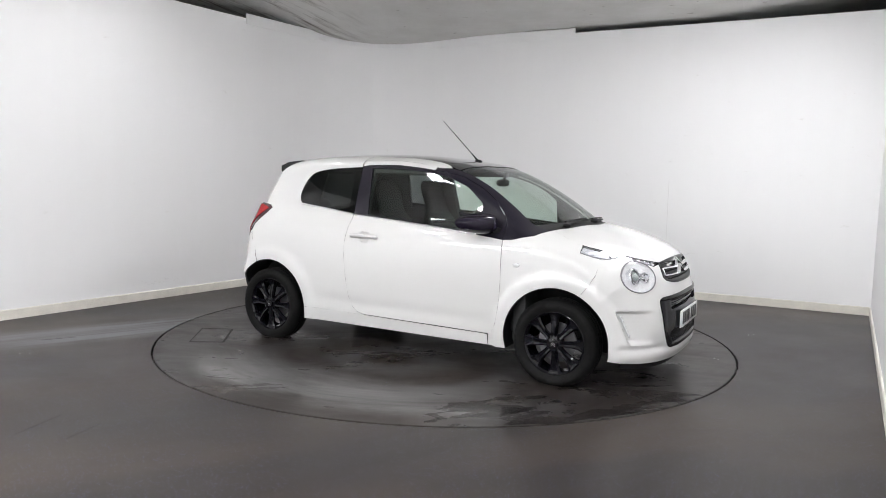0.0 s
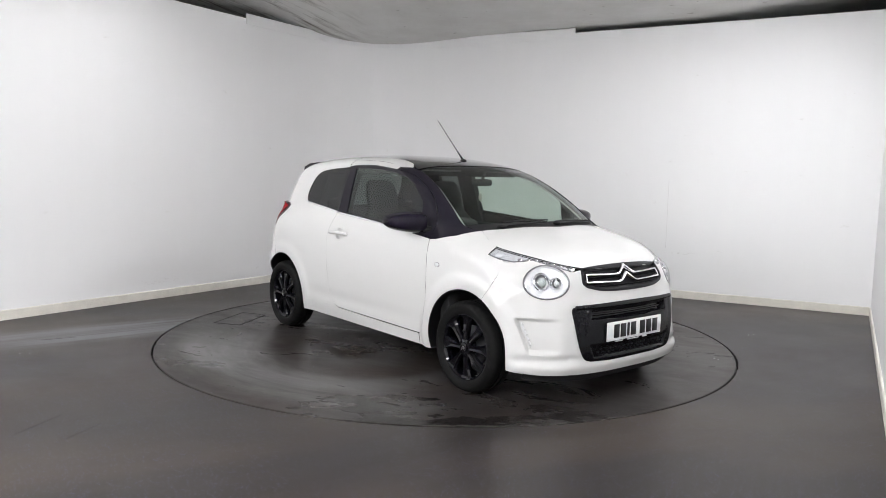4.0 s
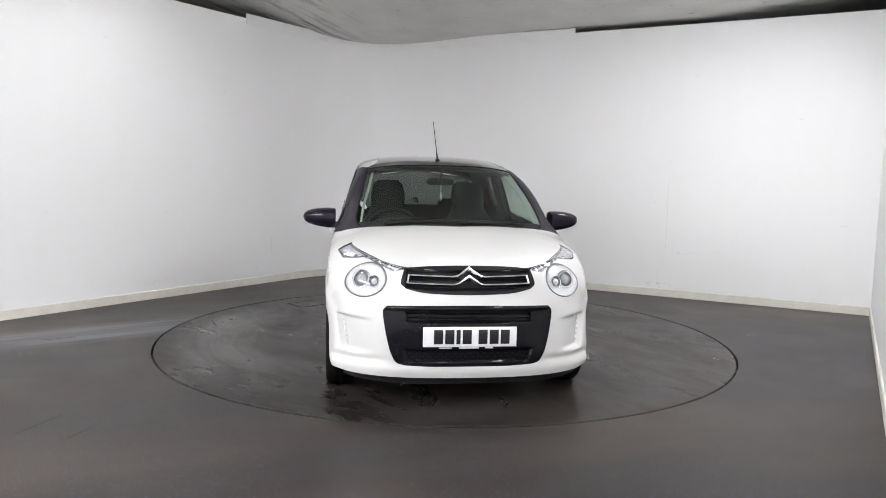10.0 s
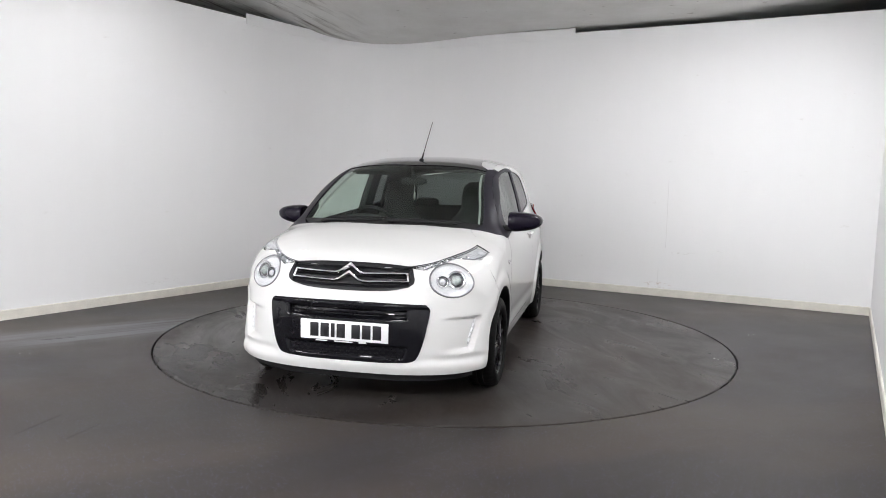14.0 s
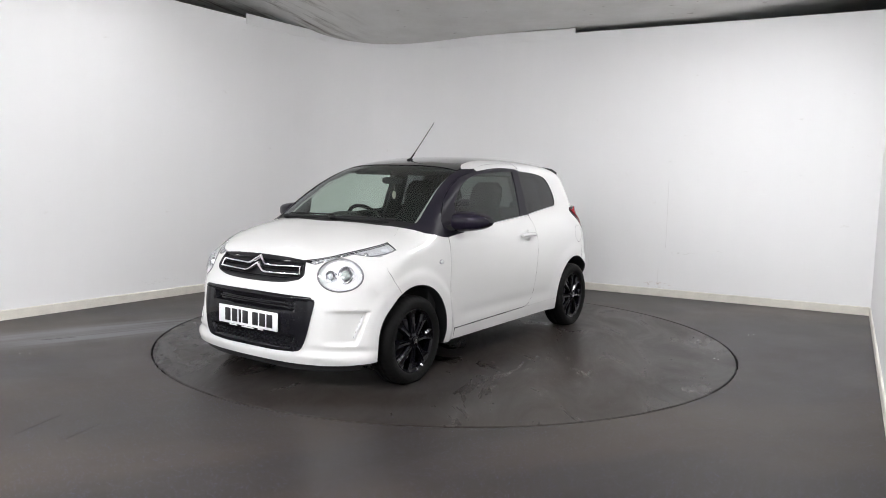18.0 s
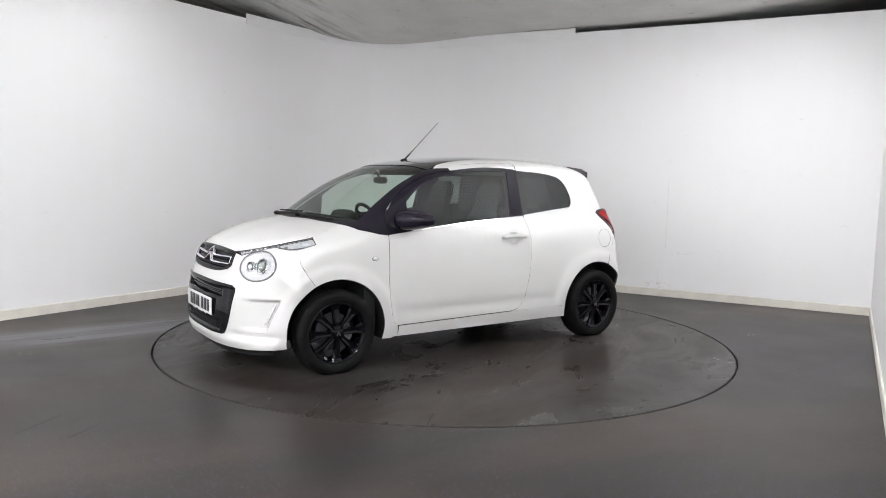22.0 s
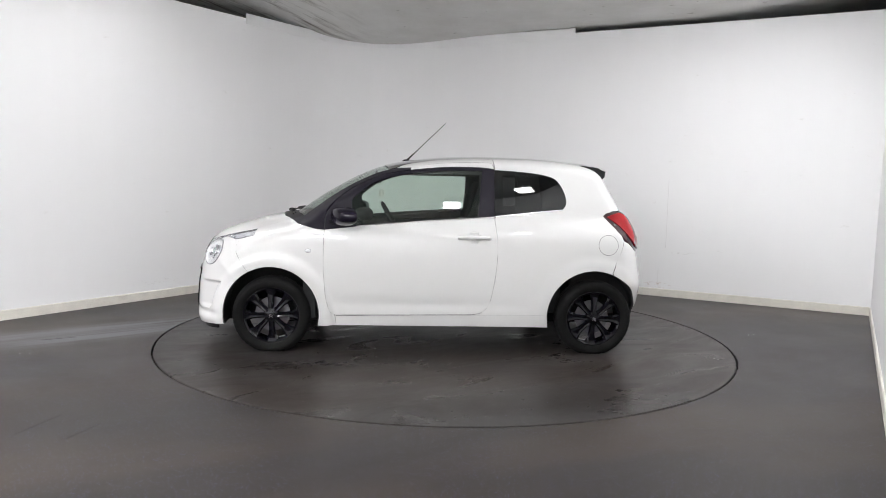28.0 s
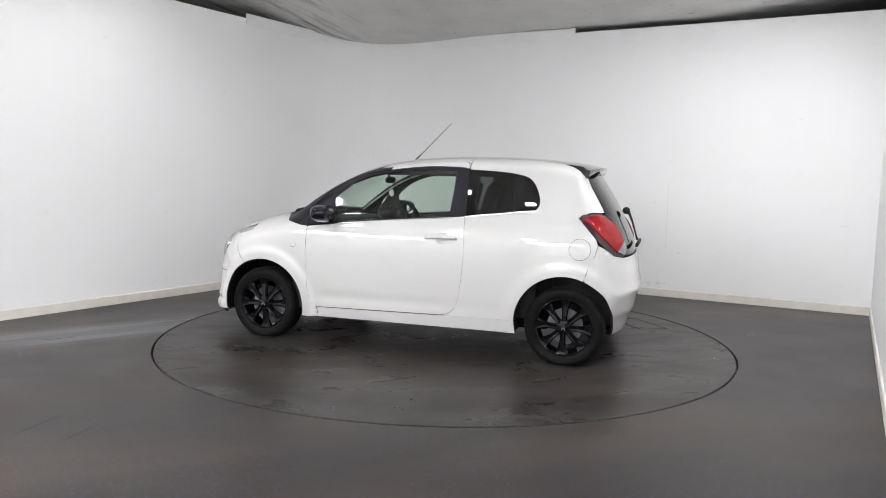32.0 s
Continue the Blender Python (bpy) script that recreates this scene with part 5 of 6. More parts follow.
    for mir in SIDES:
        # round headlamp
        lamp = disc("headlamp", "front", *HEAD, [(1.035, .0006), (1.03, .003), (1.0, .005), (.97, .003), (.94, -.006)], M_LAMPRIM, car, "round headlamp with silver reflector", mir, 56, closed=False)
        disc("reflector", "front", *HEAD, [(.95, .0), (.88, -.012), (.6, -.024), (.3, -.028), (.02, -.029)], M_SILVER, lamp, "bright faceted reflector", mir, 48)
        for da, dz, r, name in ((1.8, .008, .041, "projector"), (-3.5, -.002, .027, "side_beam")):
            c, n = skin_at("front", HEAD[0] + da, HEAD[1] + dz, -.014, mir)
            ax = look(c, c - (n + Vector((.8, 0, 0))).normalized())
            bm = bmesh.new()
            lathe(bm, [(r * 1.3, -.03), (r * 1.32, .002), (r * 1.2, .008), (r * 1.05, .006), (r, -.004)], ax, 32)
            part(name + "_ring", bm, M_CHROME, lamp)
            bm = bmesh.new()
            lathe(bm, [(r * 1.04, -.006), (r * .90, -.010), (r * .74, -.004), (r * .70, .004), (r * .66, .004)], ax, 32)
            part(name + "_cup", bm, M_LAMPRIM, lamp)
            bm = bmesh.new()
            lathe(bm, [(r * .68, .002), (r * .58, .010), (r * .40, .016), (r * .2, .019), (.0005, .020)], ax, 32)
            part(name, bm, M_CLEARLENS if name == "side_beam" else M_LENSDARK, lamp)
        disc("lens", "front", *HEAD, [(.99, .003), (.8, .009), (.5, .013), (.2, .014), (.02, .014)], G_LENS, lamp, "clear domed lens", mir, 48)
        # slim upper lamp along the bonnet edge
        up = BONNET_SIDE[1:]
        dn = [(1.690, .428, .754), (1.60, .50, .786), (1.518, .578, .813), (1.458, .677, .801), (1.36, .713, .816), (1.299, .730, .835)]
        drl = skin_part("upper_lamp", [panel("front", up, dn, n=40, m=10, lift=-.007, thick=.02, inset=.0005, mirror=mir, soft=(True, False, True, True))], (M_DRL, M_PLASTIC), car, "slim upper lamp with clear lens and silver inside")
        skin_part("lens", [panel("front", up, dn, n=40, m=10, lift=.002, thick=.003, inset=0, mirror=mir, soft=(True, False, True, True))], (G_LENS, G_LENS), drl)
        # dark top edge of the lamp, and a row of small lights
        up2 = [(x, y + .004, z - .004) for x, y, z in up]
        up3 = [(x, y + .006, z - .006) for x, y, z in up]
        skin_part("dark_edge", [panel("front", up2, up3, n=40, m=4, lift=-.004, thick=.006, inset=0, mirror=mir)], (M_PLASTIC, M_PLASTIC), drl)
        dn2 = [(x, y - .002, z + .003) for x, y, z in dn]
        dn3 = [(x, y - .004, z + .008) for x, y, z in dn]
        skin_part("lower_edge", [panel("front", dn2, dn3, n=40, m=4, lift=-.004, thick=.006, inset=0, mirror=mir, soft=(False, False, True, True))], (M_LAMPRIM, M_LAMPRIM), drl)
        for t in np.linspace(.06, .60, 7):
            i = t * (len(dn) - 1)
            k = int(i)
            q = np.array(dn[k]) * (1 - i + k) + np.array(dn[k + 1]) * (i - k)
            u = np.array(even(np.array(up), 50)[int(t * 49)])
            m3 = q * .55 + u * .45
            a, b = to_param("front", m3)
            c, n = skin_at("front", a, b, -.006, mir)
            bm = bmesh.new()
            lathe(bm, [(.013, -.004), (.0125, .002), (.007, .006), (.0005, .007)], look(c, c - n), 14)
            part("led", bm, M_CHROME, drl)
        bm = bmesh.new()
        c, n = skin_at("front", 56.5, .838, -.006, mir)
        blob(bm, (0, 0, 0), (.030, .020, .006), look(c, c - n), 16, 8, 2.6)
        part("indicator", bm, M_CLEARLENS, drl)
        # daytime light slit in the scoop
        bm = bmesh.new()
        pts = []
        for z in np.linspace(.340, .478, 9):
            ed = 43.6 + (z - .32) / .18 * 4.6
            c, n = skin_at("front", ed - .9, z, -.027, mir)
            pts.append(c)
        tube(bm, pts, [.003] + [.007] * 7 + [.003], 8)
        strip_l = part("daytime_light", bm, M_CLEARLENS, car, "clear vertical light strip in the side scoop")
        for k, z in enumerate(np.linspace(.352, .466, 5)):
            ed = 43.6 + (z - .32) / .18 * 4.6
            c, n = skin_at("front", ed - 1.2, z, -.022, mir)
            bm = bmesh.new()
            blob(bm, c, (.004, .004, .007), None, 10, 6)
            part("led", bm, M_SILVER, strip_l)


M_LAMPRIM = paint("lamp_rim", (.22, .22, .23), .3, metal=.6, vary=.2, scale=22)
M_DRL = paint("lamp_grey", (.90, .90, .91), .25, metal=.25, vary=.22, scale=40, bump=.8, bump_scale=60)
M_LENSDARK = paint("projector_lens", (.42, .47, .45), .06, coat=1.0, vary=.1, spread=.02)
front_end()


def rear_end():
    for mir in SIDES:
        def bulge(P, g):
            n = net_normals(P)
            if (n[..., 0]).mean() > 0:
                n = -n
            v = np.linspace(0, 1, P.shape[1])[None, :, None]
            u = np.linspace(0, 1, P.shape[0])[:, None, None]
            return P + n * (.004 + .022 * smooth01(v * 1.15) * np.sin(np.pi * np.clip(u * .9 + .12, 0, 1)) ** .6)
        out = [(-1.243, .688, 1.016), (-1.295, .714, .961), (-1.362, .745, .890), (-1.43, .735, .825), (-1.49, .675, .770), (-1.545, .560, .752)]
        inn = [(-1.272, .676, 1.040), (-1.35, .605, 1.040), (-1.425, .540, 1.000), (-1.475, .510, .940), (-1.51, .500, .870), (-1.54, .505, .795)]
        tail = skin_part("tail_lamp", [panel("rear", out, inn, n=30, m=16, thick=.05, mirror=mir, inset=.001, shape=bulge)], (M_SMOKE, M_PLASTIC), car, "red tail lamp with a smoked edge")
        o2 = [tuple(.80 * np.array(a) + .20 * np.array(b)) for a, b in zip(out, inn)][:-1]
        i2 = [tuple(.13 * np.array(a) + .87 * np.array(b)) for a, b in zip(out, inn)][:-1]
        o2[0], i2[0] = (-1.268, .690, 1.008), (-1.31, .640, 1.034)

        def bulge2(P, g):
            n = net_normals(P)
            if (n[..., 0]).mean() > 0:
                n = -n
            v = .08 + .86 * np.linspace(0, 1, P.shape[1])[None, :, None]
            u = .05 + .75 * np.linspace(0, 1, P.shape[0])[:, None, None]
            return P + n * (.014 + .022 * smooth01(v * 1.15) * np.sin(np.pi * np.clip(u * .9 + .12, 0, 1)) ** .6)
        skin_part("red_lens", [panel("rear", o2, i2, n=26, m=12, thick=.006, mirror=mir, inset=.001, shape=bulge2)], (M_RED, M_RED), tail, "bright red lens")
        o3 = [tuple(.80 * np.array(a) + .20 * np.array(b)) for a, b in zip(out[3:], inn[3:])]
        i3 = [tuple(.15 * np.array(a) + .85 * np.array(b)) for a, b in zip(out[3:], inn[3:])]

        def bulge3(P, g):
            n = net_normals(P)
            if (n[..., 0]).mean() > 0:
                n = -n
            v = .2 + .65 * np.linspace(0, 1, P.shape[1])[None, :, None]
            u = .62 + .34 * np.linspace(0, 1, P.shape[0])[:, None, None]
            return P + n * (.013 + .022 * smooth01(v * 1.15) * np.sin(np.pi * np.clip(u * .9 + .12, 0, 1)) ** .6)
        skin_part("clear_lens", [panel("rear", o3[1:], i3[1:], n=8, m=8, thick=.006, mirror=mir, inset=.001, shape=bulge3)], (M_SMOKEGREY, M_PLASTIC), tail, "grey clear lower lens")
    top = [BUMP_R[0], (-1.43, .735, .822), (-1.49, .675, .767), (-1.55, .555, .748), (-1.61, .3, .745), (-1.625, .0001, .742)]
    top = top + L(top[:-1])[::-1]
    left = BUMP_R + arch(AXLE_R, .342, 114, 192, 16)[1:]
    lo = left[-1]
    bot = [lo, (-1.58, .6, .215), (-1.62, .3, .215), (-1.64, .0001, .215), (-1.62, -.3, .215), (-1.58, -.6, .215), (lo[0], -lo[1], lo[2])]

    def rear_shape(P, g):
        z = g[..., 1]
        d = .012 * np.exp(-((z - .50) / .05) ** 2) - .010 * smooth01((.36 - z) / .05)
        return P - np.stack([d, 0 * d, 0 * d], -1)
    rb = skin_part("rear_bumper", [panel("rear", top, bot, left, L(left), n=110, m=36, shape=rear_shape, soft=(False, True, False, False))], BODY, car)
    for mir in SIDES:
        disc("reflector", "rear", 44, .50, 5.5, .016, [(1.0, .0), (1.0, .004), (.9, .006), (.02, .007)], M_PLASTIC, rb, "dark slot light in the rear bumper", mir, 24)
    # all-glass tailgate
    side = [(-1.55, .478, .755), (-1.52, .455, .87), (-1.485, .465, .945), (-1.44, .50, 1.01), (-1.385, .550, 1.058), (-1.345, .550, 1.12), (-1.29, .545, 1.20), (-1.238, .53, 1.283)]
    hatch = skin_part("tailgate", [panel("rear", side, L(side), [side[0], (-1.615, .0001, .752), L(side)[0]], [side[-1], (-1.265, .0001, 1.335), L(side)[-1]], n=40, m=40, lift=-.002, inset=.003, soft=(True, True, True, True))], (G_HATCH, G_INNER), car, "dark glass tailgate")
    bm = bmesh.new()
    tube(bm, [(-1.495, .0, 1.06), (-1.535, .015, 1.045), (-1.565, .05, .98), (-1.60, .11, .88), (-1.61, .12, .845)], [.014, .011, .008, .006, .010], 8)
    blob(bm, (-1.515, 0, 1.055), (.030, .035, .028), None, 14, 8)
    part("rear_wiper", bm, M_PLASTIC, hatch, "black rear wiper")
    bm = bmesh.new()
    box(bm, (-1.625, -.26, .80), (-1.605, .26, .83), bevel=.006)
    part("tailgate_handle", bm, M_PLASTIC, hatch)
    # roof spoiler
    bm = bmesh.new()
    rows = []
    for y in np.linspace(-.54, .54, 41):
        k = abs(y) / .54
        drop = .028 * k ** 2.4
        cheek = .052 * k ** 3
        tip = -1.350 + .060 * k ** 2.2
        zt = 1.374 - drop
        sec = [(-1.02, 1.424 - .04 * k ** 2.2, .78), (-1.14, 1.415 - drop, .84), (-1.24, 1.400 - drop, .93), (tip + .03, zt + .008, .965), (tip, zt, .97), (tip + .006, zt - .020 - cheek * .4, .985), (tip + .06, zt - .040 - cheek, 1.0), (-1.19, 1.325 - drop - cheek, .97), (-1.04, 1.375 - drop, .78)]
        rows.append([bm.verts.new((x, y * wide, z)) for x, z, wide in sec])
    for a, b in zip(rows, rows[1:]):
        for j in range(len(a)):
            bm.faces.new((a[j], b[j], b[(j + 1) % len(a)], a[(j + 1) % len(a)]))
    bm.faces.new(rows[0]); bm.faces.new(rows[-1][::-1])
    bmesh.ops.recalc_face_normals(bm, faces=bm.faces)
    part("spoiler", bm, M_ROOF, car, "dark roof-edge spoiler", angle=50)


M_SMOKEGREY = paint("grey_lens", (.30, .27, .28), .15, coat=.6)
rear_end()


def fittings():
    for mir in SIDES:
        s = -1 if mir else 1
        # door mirror
        bm = bmesh.new()
        rows = []
        prof = [(.748, .80), (.750, 1.0), (.760, 1.08), (.79, 1.10), (.83, 1.06), (.87, .98), (.905, .86), (.935, .70), (.956, .48), (.966, .22)]
        for y, k in prof:
            row = []
            for j in range(24):
                t = j * 2 * math.pi / 24
                cx, cz = math.cos(t), math.sin(t)
                hx = .098 if cx > 0 else .060
                px = math.copysign(abs(cx) ** .72, cx) * hx * (k ** .6 if cx > 0 else k ** .25)
                pz = math.copysign(abs(cz) ** .6, cz) * .062 * k
                row.append(bm.verts.new((.628 + px - .25 * (y - .84), s * y, .988 + pz + .03 * (y - .84))))
            rows.append(row)
        for a, b in zip(rows, rows[1:]):
            for j in range(24):
                bm.faces.new((a[j], b[j], b[(j + 1) % 24], a[(j + 1) % 24]))
        bm.faces.new(rows[0]); bm.faces.new(rows[-1][::-1])
        bmesh.ops.recalc_face_normals(bm, faces=bm.faces)
        mirror = part("door_mirror", bm, M_MIRRORCAP, car, "gloss plum-black door mirror", angle=60)
        bm = bmesh.new()
        rows = []
        for (x, y, z), (hx, hz) in (((.70, .70, .945), (.075, .022)), ((.695, .745, .944), (.062, .017)), ((.66, .80, .946), (.052, .014)), ((.635, .87, .952), (.040, .011)), ((.62, .90, .958), (.03, .008))):
            rows.append([bm.verts.new((x + hx * math.copysign(abs(math.cos(t)) ** .6, math.cos(t)), s * y, z + hz * math.copysign(abs(math.sin(t)) ** .6, math.sin(t)))) for t in np.linspace(0, 2 * math.pi, 16, endpoint=False)])
        for a, b in zip(rows, rows[1:]):
            for j in range(16):
                bm.faces.new((a[j], b[j], b[(j + 1) % 16], a[(j + 1) % 16]))
        bm.faces.new(rows[0]); bm.faces.new(rows[-1][::-1])
        bmesh.ops.recalc_face_normals(bm, faces=bm.faces)
        part("mirror_foot", bm, M_PLASTIC, mirror, "matt black foot")
        bm = bmesh.new()
        blob(bm, (.570, s * .840, .990), (.004, .062, .040), None, 24, 10, 3.2)
        part("mirror_glass", bm, M_CHROME, mirror, "mirror glass")
        # handle over its cup
        hp = [skin_at("side", x, .842 + .004 * math.sin(math.pi * (x + .40) / .23), l, mir)[0] for x, l in ((-.395, .004), (-.385, .020), (-.36, .027), (-.28, .030), (-.20, .027), (-.178, .020), (-.168, .004))]
        bm = bmesh.new()
        tube(bm, hp, [.010, .013, .0145, .0145, .0145, .013, .010], 12)
        part("door_handle", bm, M_WHITE, car, "white bar door handle")
        disc("handle_cup", "side", -.283, .844, .056, .050, [(1.12, .0006), (1.0, .0012), (.93, -.003), (.8, -.009), (.5, -.013), (.02, -.014)], M_WHITE, car, "", mir, 36)
        disc("repeater_rim", "side", .906, .737, .0235, .0148, [(1.0, .0), (.96, .0025), (.7, .0026)], M_STEEL, car, "", mir, 24)
        disc("side_repeater", "side", .906, .737, .021, .0125, [(1.0, .0), (.95, .004), (.6, .007), (.02, .008)], M_CLEARLENS, car, "small clear oval side lamp", mir, 24)
        # rubber seal groove round the door, dark
    ring = [(1.0, .0012), (.965, .0012)]
    disc("fuel_flap", "side", -1.268, .808, .074, .074, ring, M_SEAMLINE, car, "round fuel flap joint", False, 56, closed=False)
    # aerial
    bm = bmesh.new()
    a, b = Vector((.206, 0, 1.412)), Vector((-.100, 0, 1.712))
    tube(bm, [a, a.lerp(b, .10), a.lerp(b, .16), a.lerp(b, .17), a.lerp(b, .98), b], [.0075, .006, .005, .0032, .0022, .0026], 8)
    aer = part("aerial", bm, M_PLASTIC, car, "slanting black whip aerial")
    bm = bmesh.new()
    blob(bm, (.212, 0, 1.402), (.034, .018, .016), None, 16, 8)
    part("aerial_foot", bm, M_PLASTIC, aer)
    # wipers
    for pts in (((1.125, .05), (1.115, .20), (1.085, .36), (1.055, .47)), ((1.095, -.42), (1.10, -.30), (1.105, -.14), (1.10, -.02))):
        P = []
        for x, y in pts:
            z = float(_bisect(lambda z: abs(y) < half_width(x, z), np.array([.8]), np.array([1.3]))[0])
            P.append(Vector((x, y, z + .010)))
        bm = bmesh.new()
        tube(bm, P, [.011, .009, .007, .005], 8)
        arm = part("wiper", bm, M_PLASTIC, car, "black wiper arm resting at the screen's foot")
        bm = bmesh.new()
        dy = .10 if P[3].y > P[1].y else -.10
        q0, q1 = P[1] + Vector((-.022, -dy, .012)), P[3] + Vector((-.022, dy * .3, .012))
        tube(bm, [q0, q0.lerp(q1, .5) + Vector((0, 0, .002)), q1], .006, 6)
        part("blade", bm, M_PLASTIC, arm)
        bm = bmesh.new()
        blob(bm, P[0], (.028, .028, .016), None, 12, 8)
        part("pivot", bm, M_PLASTIC, arm)


M_MIRRORCAP = paint("gloss_plum", (.009, .007, .015), .18, coat=.35, vary=.2, spread=.03, spec=.05)
fittings()


def under_and_inside():
    # wheel housings
    for cx, cz in (AXLE_F, AXLE_R):
        for s in (1, -1):
            bm = bmesh.new()
            rows = []
            for t in np.linspace(-14, 194 if cx > 0 else 174, 24):
                r = .352
                x, z = cx + r * math.cos(radians(t)), cz + r * math.sin(radians(t))
                yo = max(.60, float(half_width(cx + .345 * math.cos(radians(t)), cz + .345 * math.sin(radians(t)))) - .004)
                rows.append([bm.verts.new((cx + rr * math.cos(radians(t)), s * y, cz + rr * math.sin(radians(t)))) for y, rr in ((yo, .340), (yo - .02, .346), (.60, .36), (.48, .36), (.48, .05))])
            for a, b in zip(rows, rows[1:]):
                for j in range(4):
                    bm.faces.new((a[j], b[j], b[j + 1], a[j + 1]))
            part("wheel_arch_liner", bm, M_PLASTIC, car, "black wheel housing")
    bm = bmesh.new()
    box(bm, (-1.48, -.47, .175), (1.64, .47, .25), bevel=.02)
    box(bm, (-.80, -.735, .185), (.80, .735, .245), bevel=.02)
    part("underbody", bm, M_PLASTIC, car, "dark underbody")
    bm = bmesh.new()
    box(bm, (.96, -.47, .24), (1.55, .47, .72), bevel=.05)
    part("engine_block", bm, M_DARK, car)
    bm = bmesh.new()
    box(bm, (.86, -.72, .24), (.95, .72, .86), bevel=.01)
    part("bulkhead", bm, M_INNER, car)
    bm = bmesh.new()
    box(bm, (-1.53, -.52, .26), (-1.05, .52, .62), bevel=.02)
    part("boot_floor", bm, M_INNER, car)
    bm = bmesh.new()
    tube(bm, [(-1.44, -.36, .20), (-1.56, -.36, .20)], .022, 12)
    part("exhaust", bm, M_STEEL, car)
    inside = new("interior")
    inside.parent = car
    inside["label"] = "dark grey car interior"
    # door cards
    for s in (1, -1):
        bm = bmesh.new()
        vs = box(bm, (-.95, min(s * .60, s * .655), .28), (.86, max(s * .60, s * .655), .905), bevel=.03)
        part("door_card", bm, M_INNER, inside)
        bm = bmesh.new()
        rows = []
        for z in (.90, 1.0, 1.15, 1.30, 1.36):
            y = float(half_width(-.42, z)) - .02
            rows.append([bm.verts.new((x, s * yy, z)) for x, yy in ((-.325, y), (-.325, y - .03), (-.40, y - .06), (-.50, y - .04), (-.50, y))])
        for a, b in zip(rows, rows[1:]):
            for j in range(5):
                bm.faces.new((a[j], b[j], b[(j + 1) % 5], a[(j + 1) % 5]))
        bmesh.ops.recalc_face_normals(bm, faces=bm.faces)
        part("pillar_trim", bm, M_INNER, inside)
        bm = bmesh.new()
        box(bm, (-1.36, min(s * .55, s * .635), .60), (-.95, max(s * .55, s * .635), 1.0), bevel=.03)
        part("side_trim", bm, M_INNER, inside)
    # roof-side linings and rear pillars
    for s in (1, -1):
        bm = bmesh.new()
        rows = []
        for x in np.linspace(.22, -1.10, 14):
            y = float(half_width(x, 1.335)) - .018
            rows.append([bm.verts.new((x, s * yy, z)) for yy, z in ((y, 1.338), (y + .010, 1.300), (y - .012, 1.288), (y - .050, 1.300), (y - .10, 1.345), (y - .12, 1.372))])
        for a, b in zip(rows, rows[1:]):
            for j in range(6):
                bm.faces.new((a[j], b[j], b[(j + 1) % 6], a[(j + 1) % 6]))
        bm.faces.new(rows[0]); bm.faces.new(rows[-1][::-1])
        bmesh.ops.recalc_face_normals(bm, faces=bm.faces)
        part("roof_side_lining", bm, M_HEAD, inside)
        bm = bmesh.new()
        rows = []
        for z in (.98, 1.08, 1.18, 1.28, 1.33):
            y = float(half_width(-.95, z)) - .022
            lean = .10 * (z - 1.0)
            rows.append([bm.verts.new((x + lean, s * yy, z)) for x, yy in ((-.80, y - .004), (-.80, y - .03), (-.95, y - .06), (-1.18, y - .10), (-1.18, y - .05))])
        for a, b in zip(rows, rows[1:]):
            for j in range(5):
                bm.faces.new((a[j], b[j], b[(j + 1) % 5], a[(j + 1) % 5]))
        bmesh.ops.recalc_face_normals(bm, faces=bm.faces)
        part("rear_pillar_trim", bm, M_INNER, inside)
    # dashboard
    bm = bmesh.new()
    blob(bm, (.80, 0, .80), (.24, .665, .135), None, 40, 14, 4.0)
    blob(bm, (.57, -.33, .945), (.080, .15, .06), None, 20, 10, 2.6)
    part("dashboard", bm, M_INNER, inside, "dark grey dashboard")
    bm = bmesh.new()
    box(bm, (.555, -.11, .82), (.60, .11, .915), bevel=.012)
    part("screen", bm, M_GLOSSBLACK, inside, "dark centre screen")
    # steering wheel
    m = pose(.322, -.335, .888, 0, -60, 0)
    bm = bmesh.new()
    pts = [m @ Vector((.18 * math.cos(t), .18 * math.sin(t), 0)) for t in np.linspace(0, 2 * math.pi, 49)]
    tube(bm, pts, .015, 10, caps=False)
    blob(bm, (0, 0, -.01), (.06, .055, .022), m, 18, 8, 2.6)
    for t in (0, 130, 230):
        a = radians(t + 180)
        tube(bm, [m @ Vector((.03 * math.cos(a), .03 * math.sin(a), -.01)), m @ Vector((.175 * math.cos(a), .175 * math.sin(a), 0))], [.02, .012], 8)
    tube(bm, [m @ Vector((0, 0, -.02)), m @ Vector((0, 0, -.22))], .035, 10)
    part("steering_wheel", bm, M_PLASTIC, inside, "dark three-spoke steering wheel")
    # seats with built-in head rests
    for y in (.335, -.335):
        seat = new("front_seat")
        seat.parent = car
        bm = bmesh.new()
        blob(bm, (0, 0, 0), (.27, .245, .085), pose(.02, y, .50, 0, -8, 0), 28, 12, 3.4)
        part("cushion", bm, M_FABRIC, seat)
        bm = bmesh.new()
        rows = []
        for k, (h, hw, th) in enumerate(((-.05, .20, .06), (.06, .235, .075), (.20, .245, .075), (.34, .235, .065), (.46, .205, .055), (.52, .150, .048), (.56, .135, .046), (.66, .140, .052), (.74, .125, .050), (.78, .085, .035))):
            px, pz = -.18 - .30 * h * 1.0, .50 + .955 * h
            rows.append([bm.verts.new((px + th * math.copysign(abs(math.cos(t)) ** .7, math.cos(t)), y + hw * math.copysign(abs(math.sin(t)) ** .55, math.sin(t)), pz)) for t in np.linspace(0, 2 * math.pi, 24, endpoint=False)])
        for a, b in zip(rows, rows[1:]):
            for j in range(24):
                bm.faces.new((a[j], a[(j + 1) % 24], b[(j + 1) % 24], b[j]))
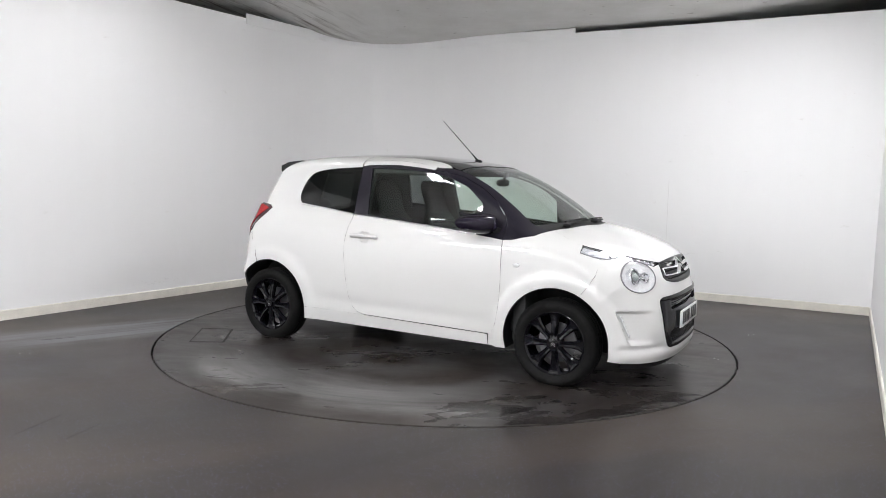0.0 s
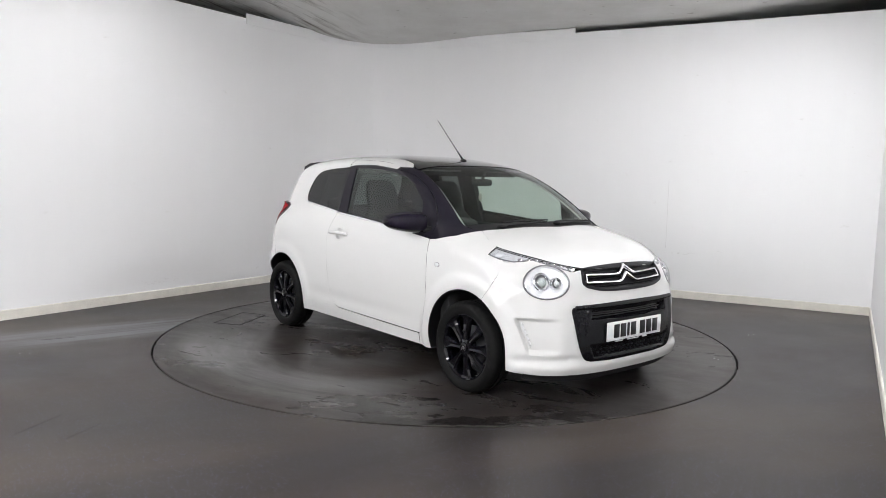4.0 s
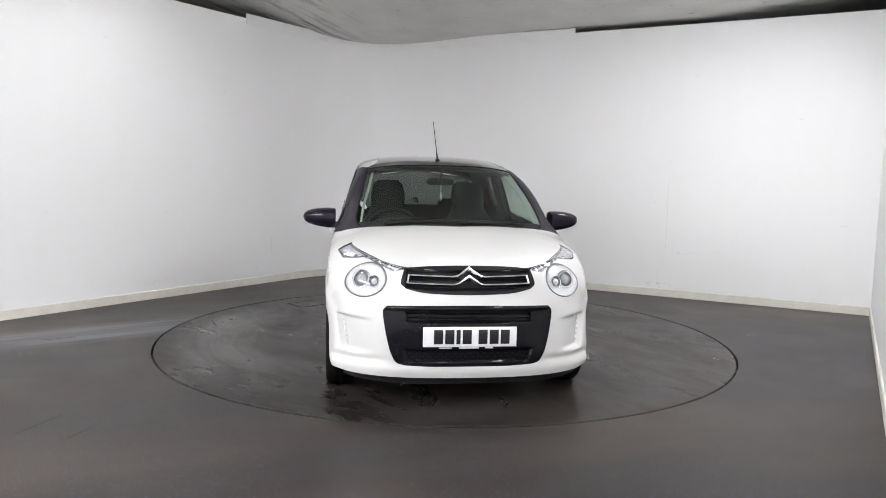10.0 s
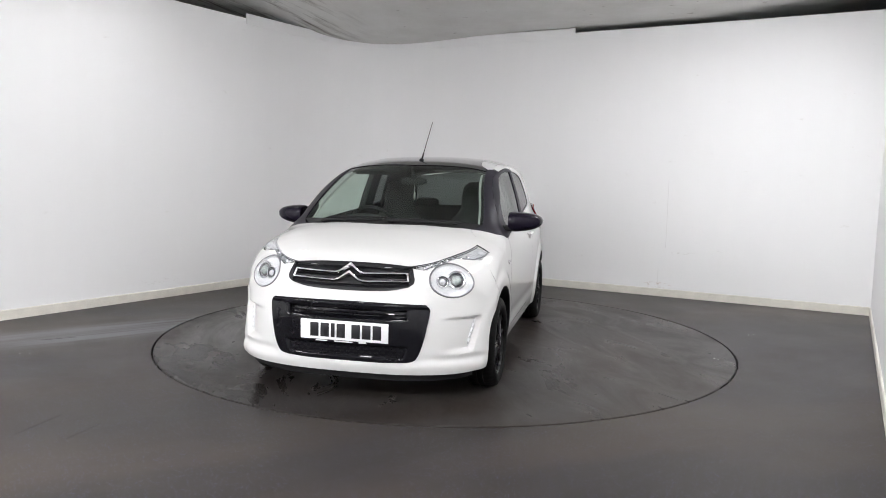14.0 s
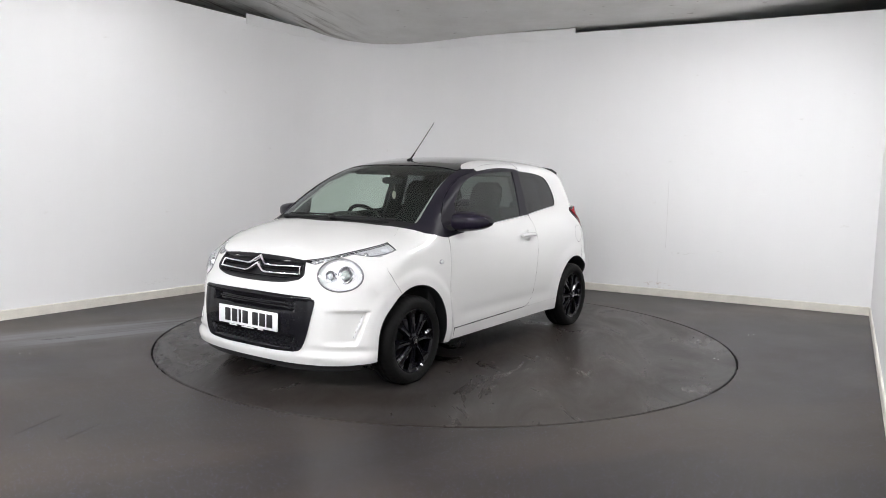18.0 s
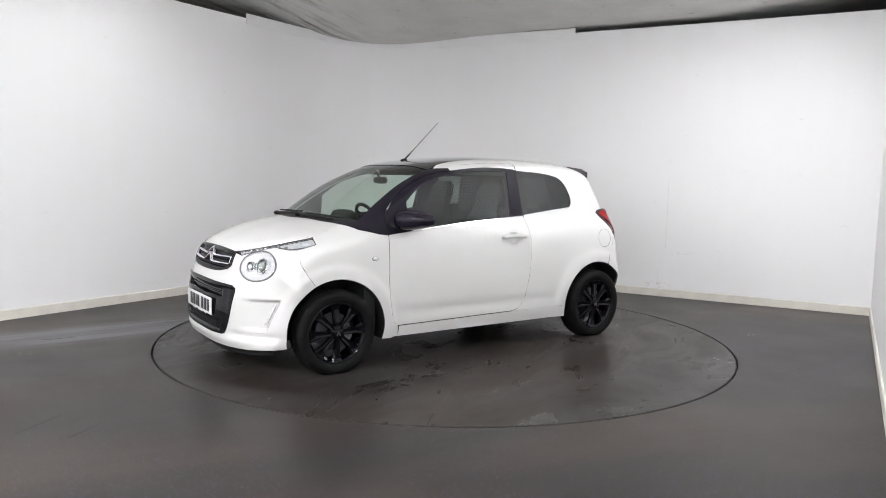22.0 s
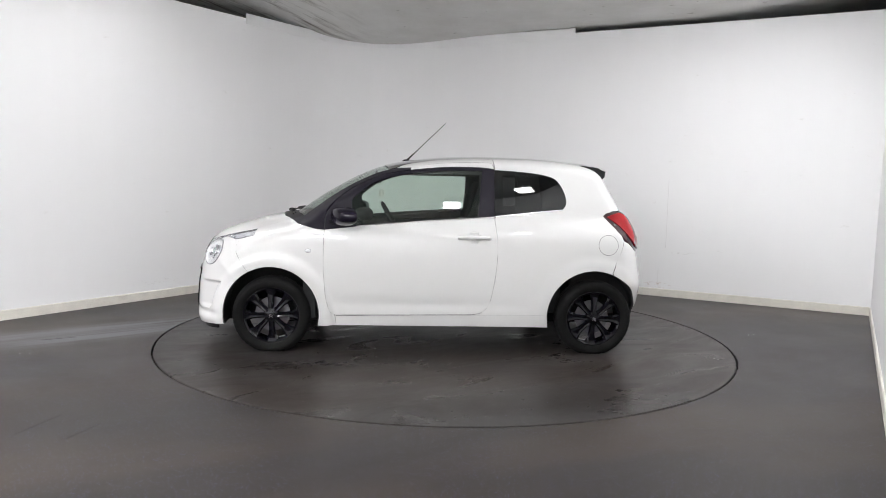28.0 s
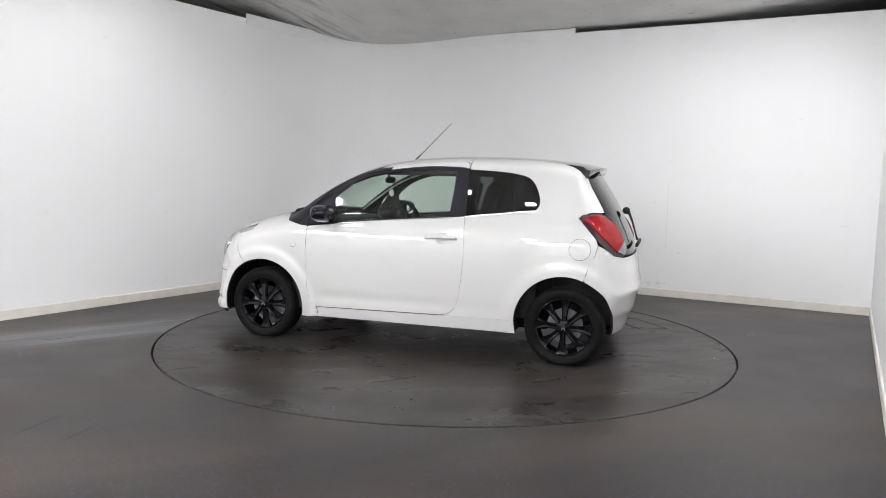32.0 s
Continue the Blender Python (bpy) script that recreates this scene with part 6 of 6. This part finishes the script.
        bm.faces.new(rows[0][::-1]); bm.faces.new(rows[-1])
        bmesh.ops.recalc_face_normals(bm, faces=bm.faces)
        part("backrest", bm, M_FABRIC, seat)
    bench = new("rear_seat")
    bench.parent = car
    bm = bmesh.new()
    blob(bm, (-.70, 0, .52), (.25, .60, .08), None, 36, 10, 4)
    part("cushion", bm, M_FABRIC, bench)
    bm = bmesh.new()
    blob(bm, (0, 0, 0), (.06, .58, .27), pose(-1.00, 0, .76, 0, -18, 0), 36, 14, 4)
    part("backrest", bm, M_FABRIC, bench)
    for y in (.29, -.29):
        bm = bmesh.new()
        blob(bm, (-1.085, y, 1.03), (.04, .12, .055), None, 20, 10, 3)
        part("head_rest", bm, M_FABRIC, bench)
    bm = bmesh.new()
    box(bm, (-1.44, -.52, .93), (-1.12, .52, .955), bevel=.01)
    part("parcel_shelf", bm, M_INNER, inside)
    # mirror and hanging charm
    bm = bmesh.new()
    blob(bm, (.425, 0, 1.245), (.016, .100, .027), None, 28, 10, 3.2)
    tube(bm, [(.43, 0, 1.26), (.46, 0, 1.325)], .011, 8)
    part("inner_mirror", bm, M_PLASTIC, inside, "dark rear-view mirror")
    bm = bmesh.new()
    tube(bm, [(.415, .005, 1.23), (.412, .005, 1.168)], .0014, 5)
    charm = part("charm", bm, M_PLATE, car, "small pale disc hung from the mirror")
    bm = bmesh.new()
    lathe(bm, [(.0005, .004), (.018, .004), (.021, .002), (.021, -.002), (.018, -.004), (.0005, -.004)], pose(.412, .005, 1.138, 90, 0, 0) @ Matrix.Diagonal((1, 1.45, 1, 1)), 28)
    part("charm_disc", bm, M_CHARM, charm)
    # sun visors and header lining
    for y in (.30, -.30):
        bm = bmesh.new()
        box(bm, (.20, y - .17, 1.318), (.345, y + .17, 1.332), pose(0, 0, 0), .005)
        part("sun_visor", bm, M_HEAD, inside)


M_CHARM = paint("charm_disc", (.62, .60, .54), .35, vary=.3, scale=40)
under_and_inside()


def motions():
    spin, turn0 = -5.24176, -29.8439
    rows_t, rows_c = [], []
    for k in range(33):
        m = pose(0, 0, 0, 0, 0, turn0 + spin * k)
        rows_t.append((float(k), m))
        rows_c.append((float(k), m @ pose(.1232, -.1315, 0)))
    walk(table, rows_t)
    walk(car, rows_c)


motions()
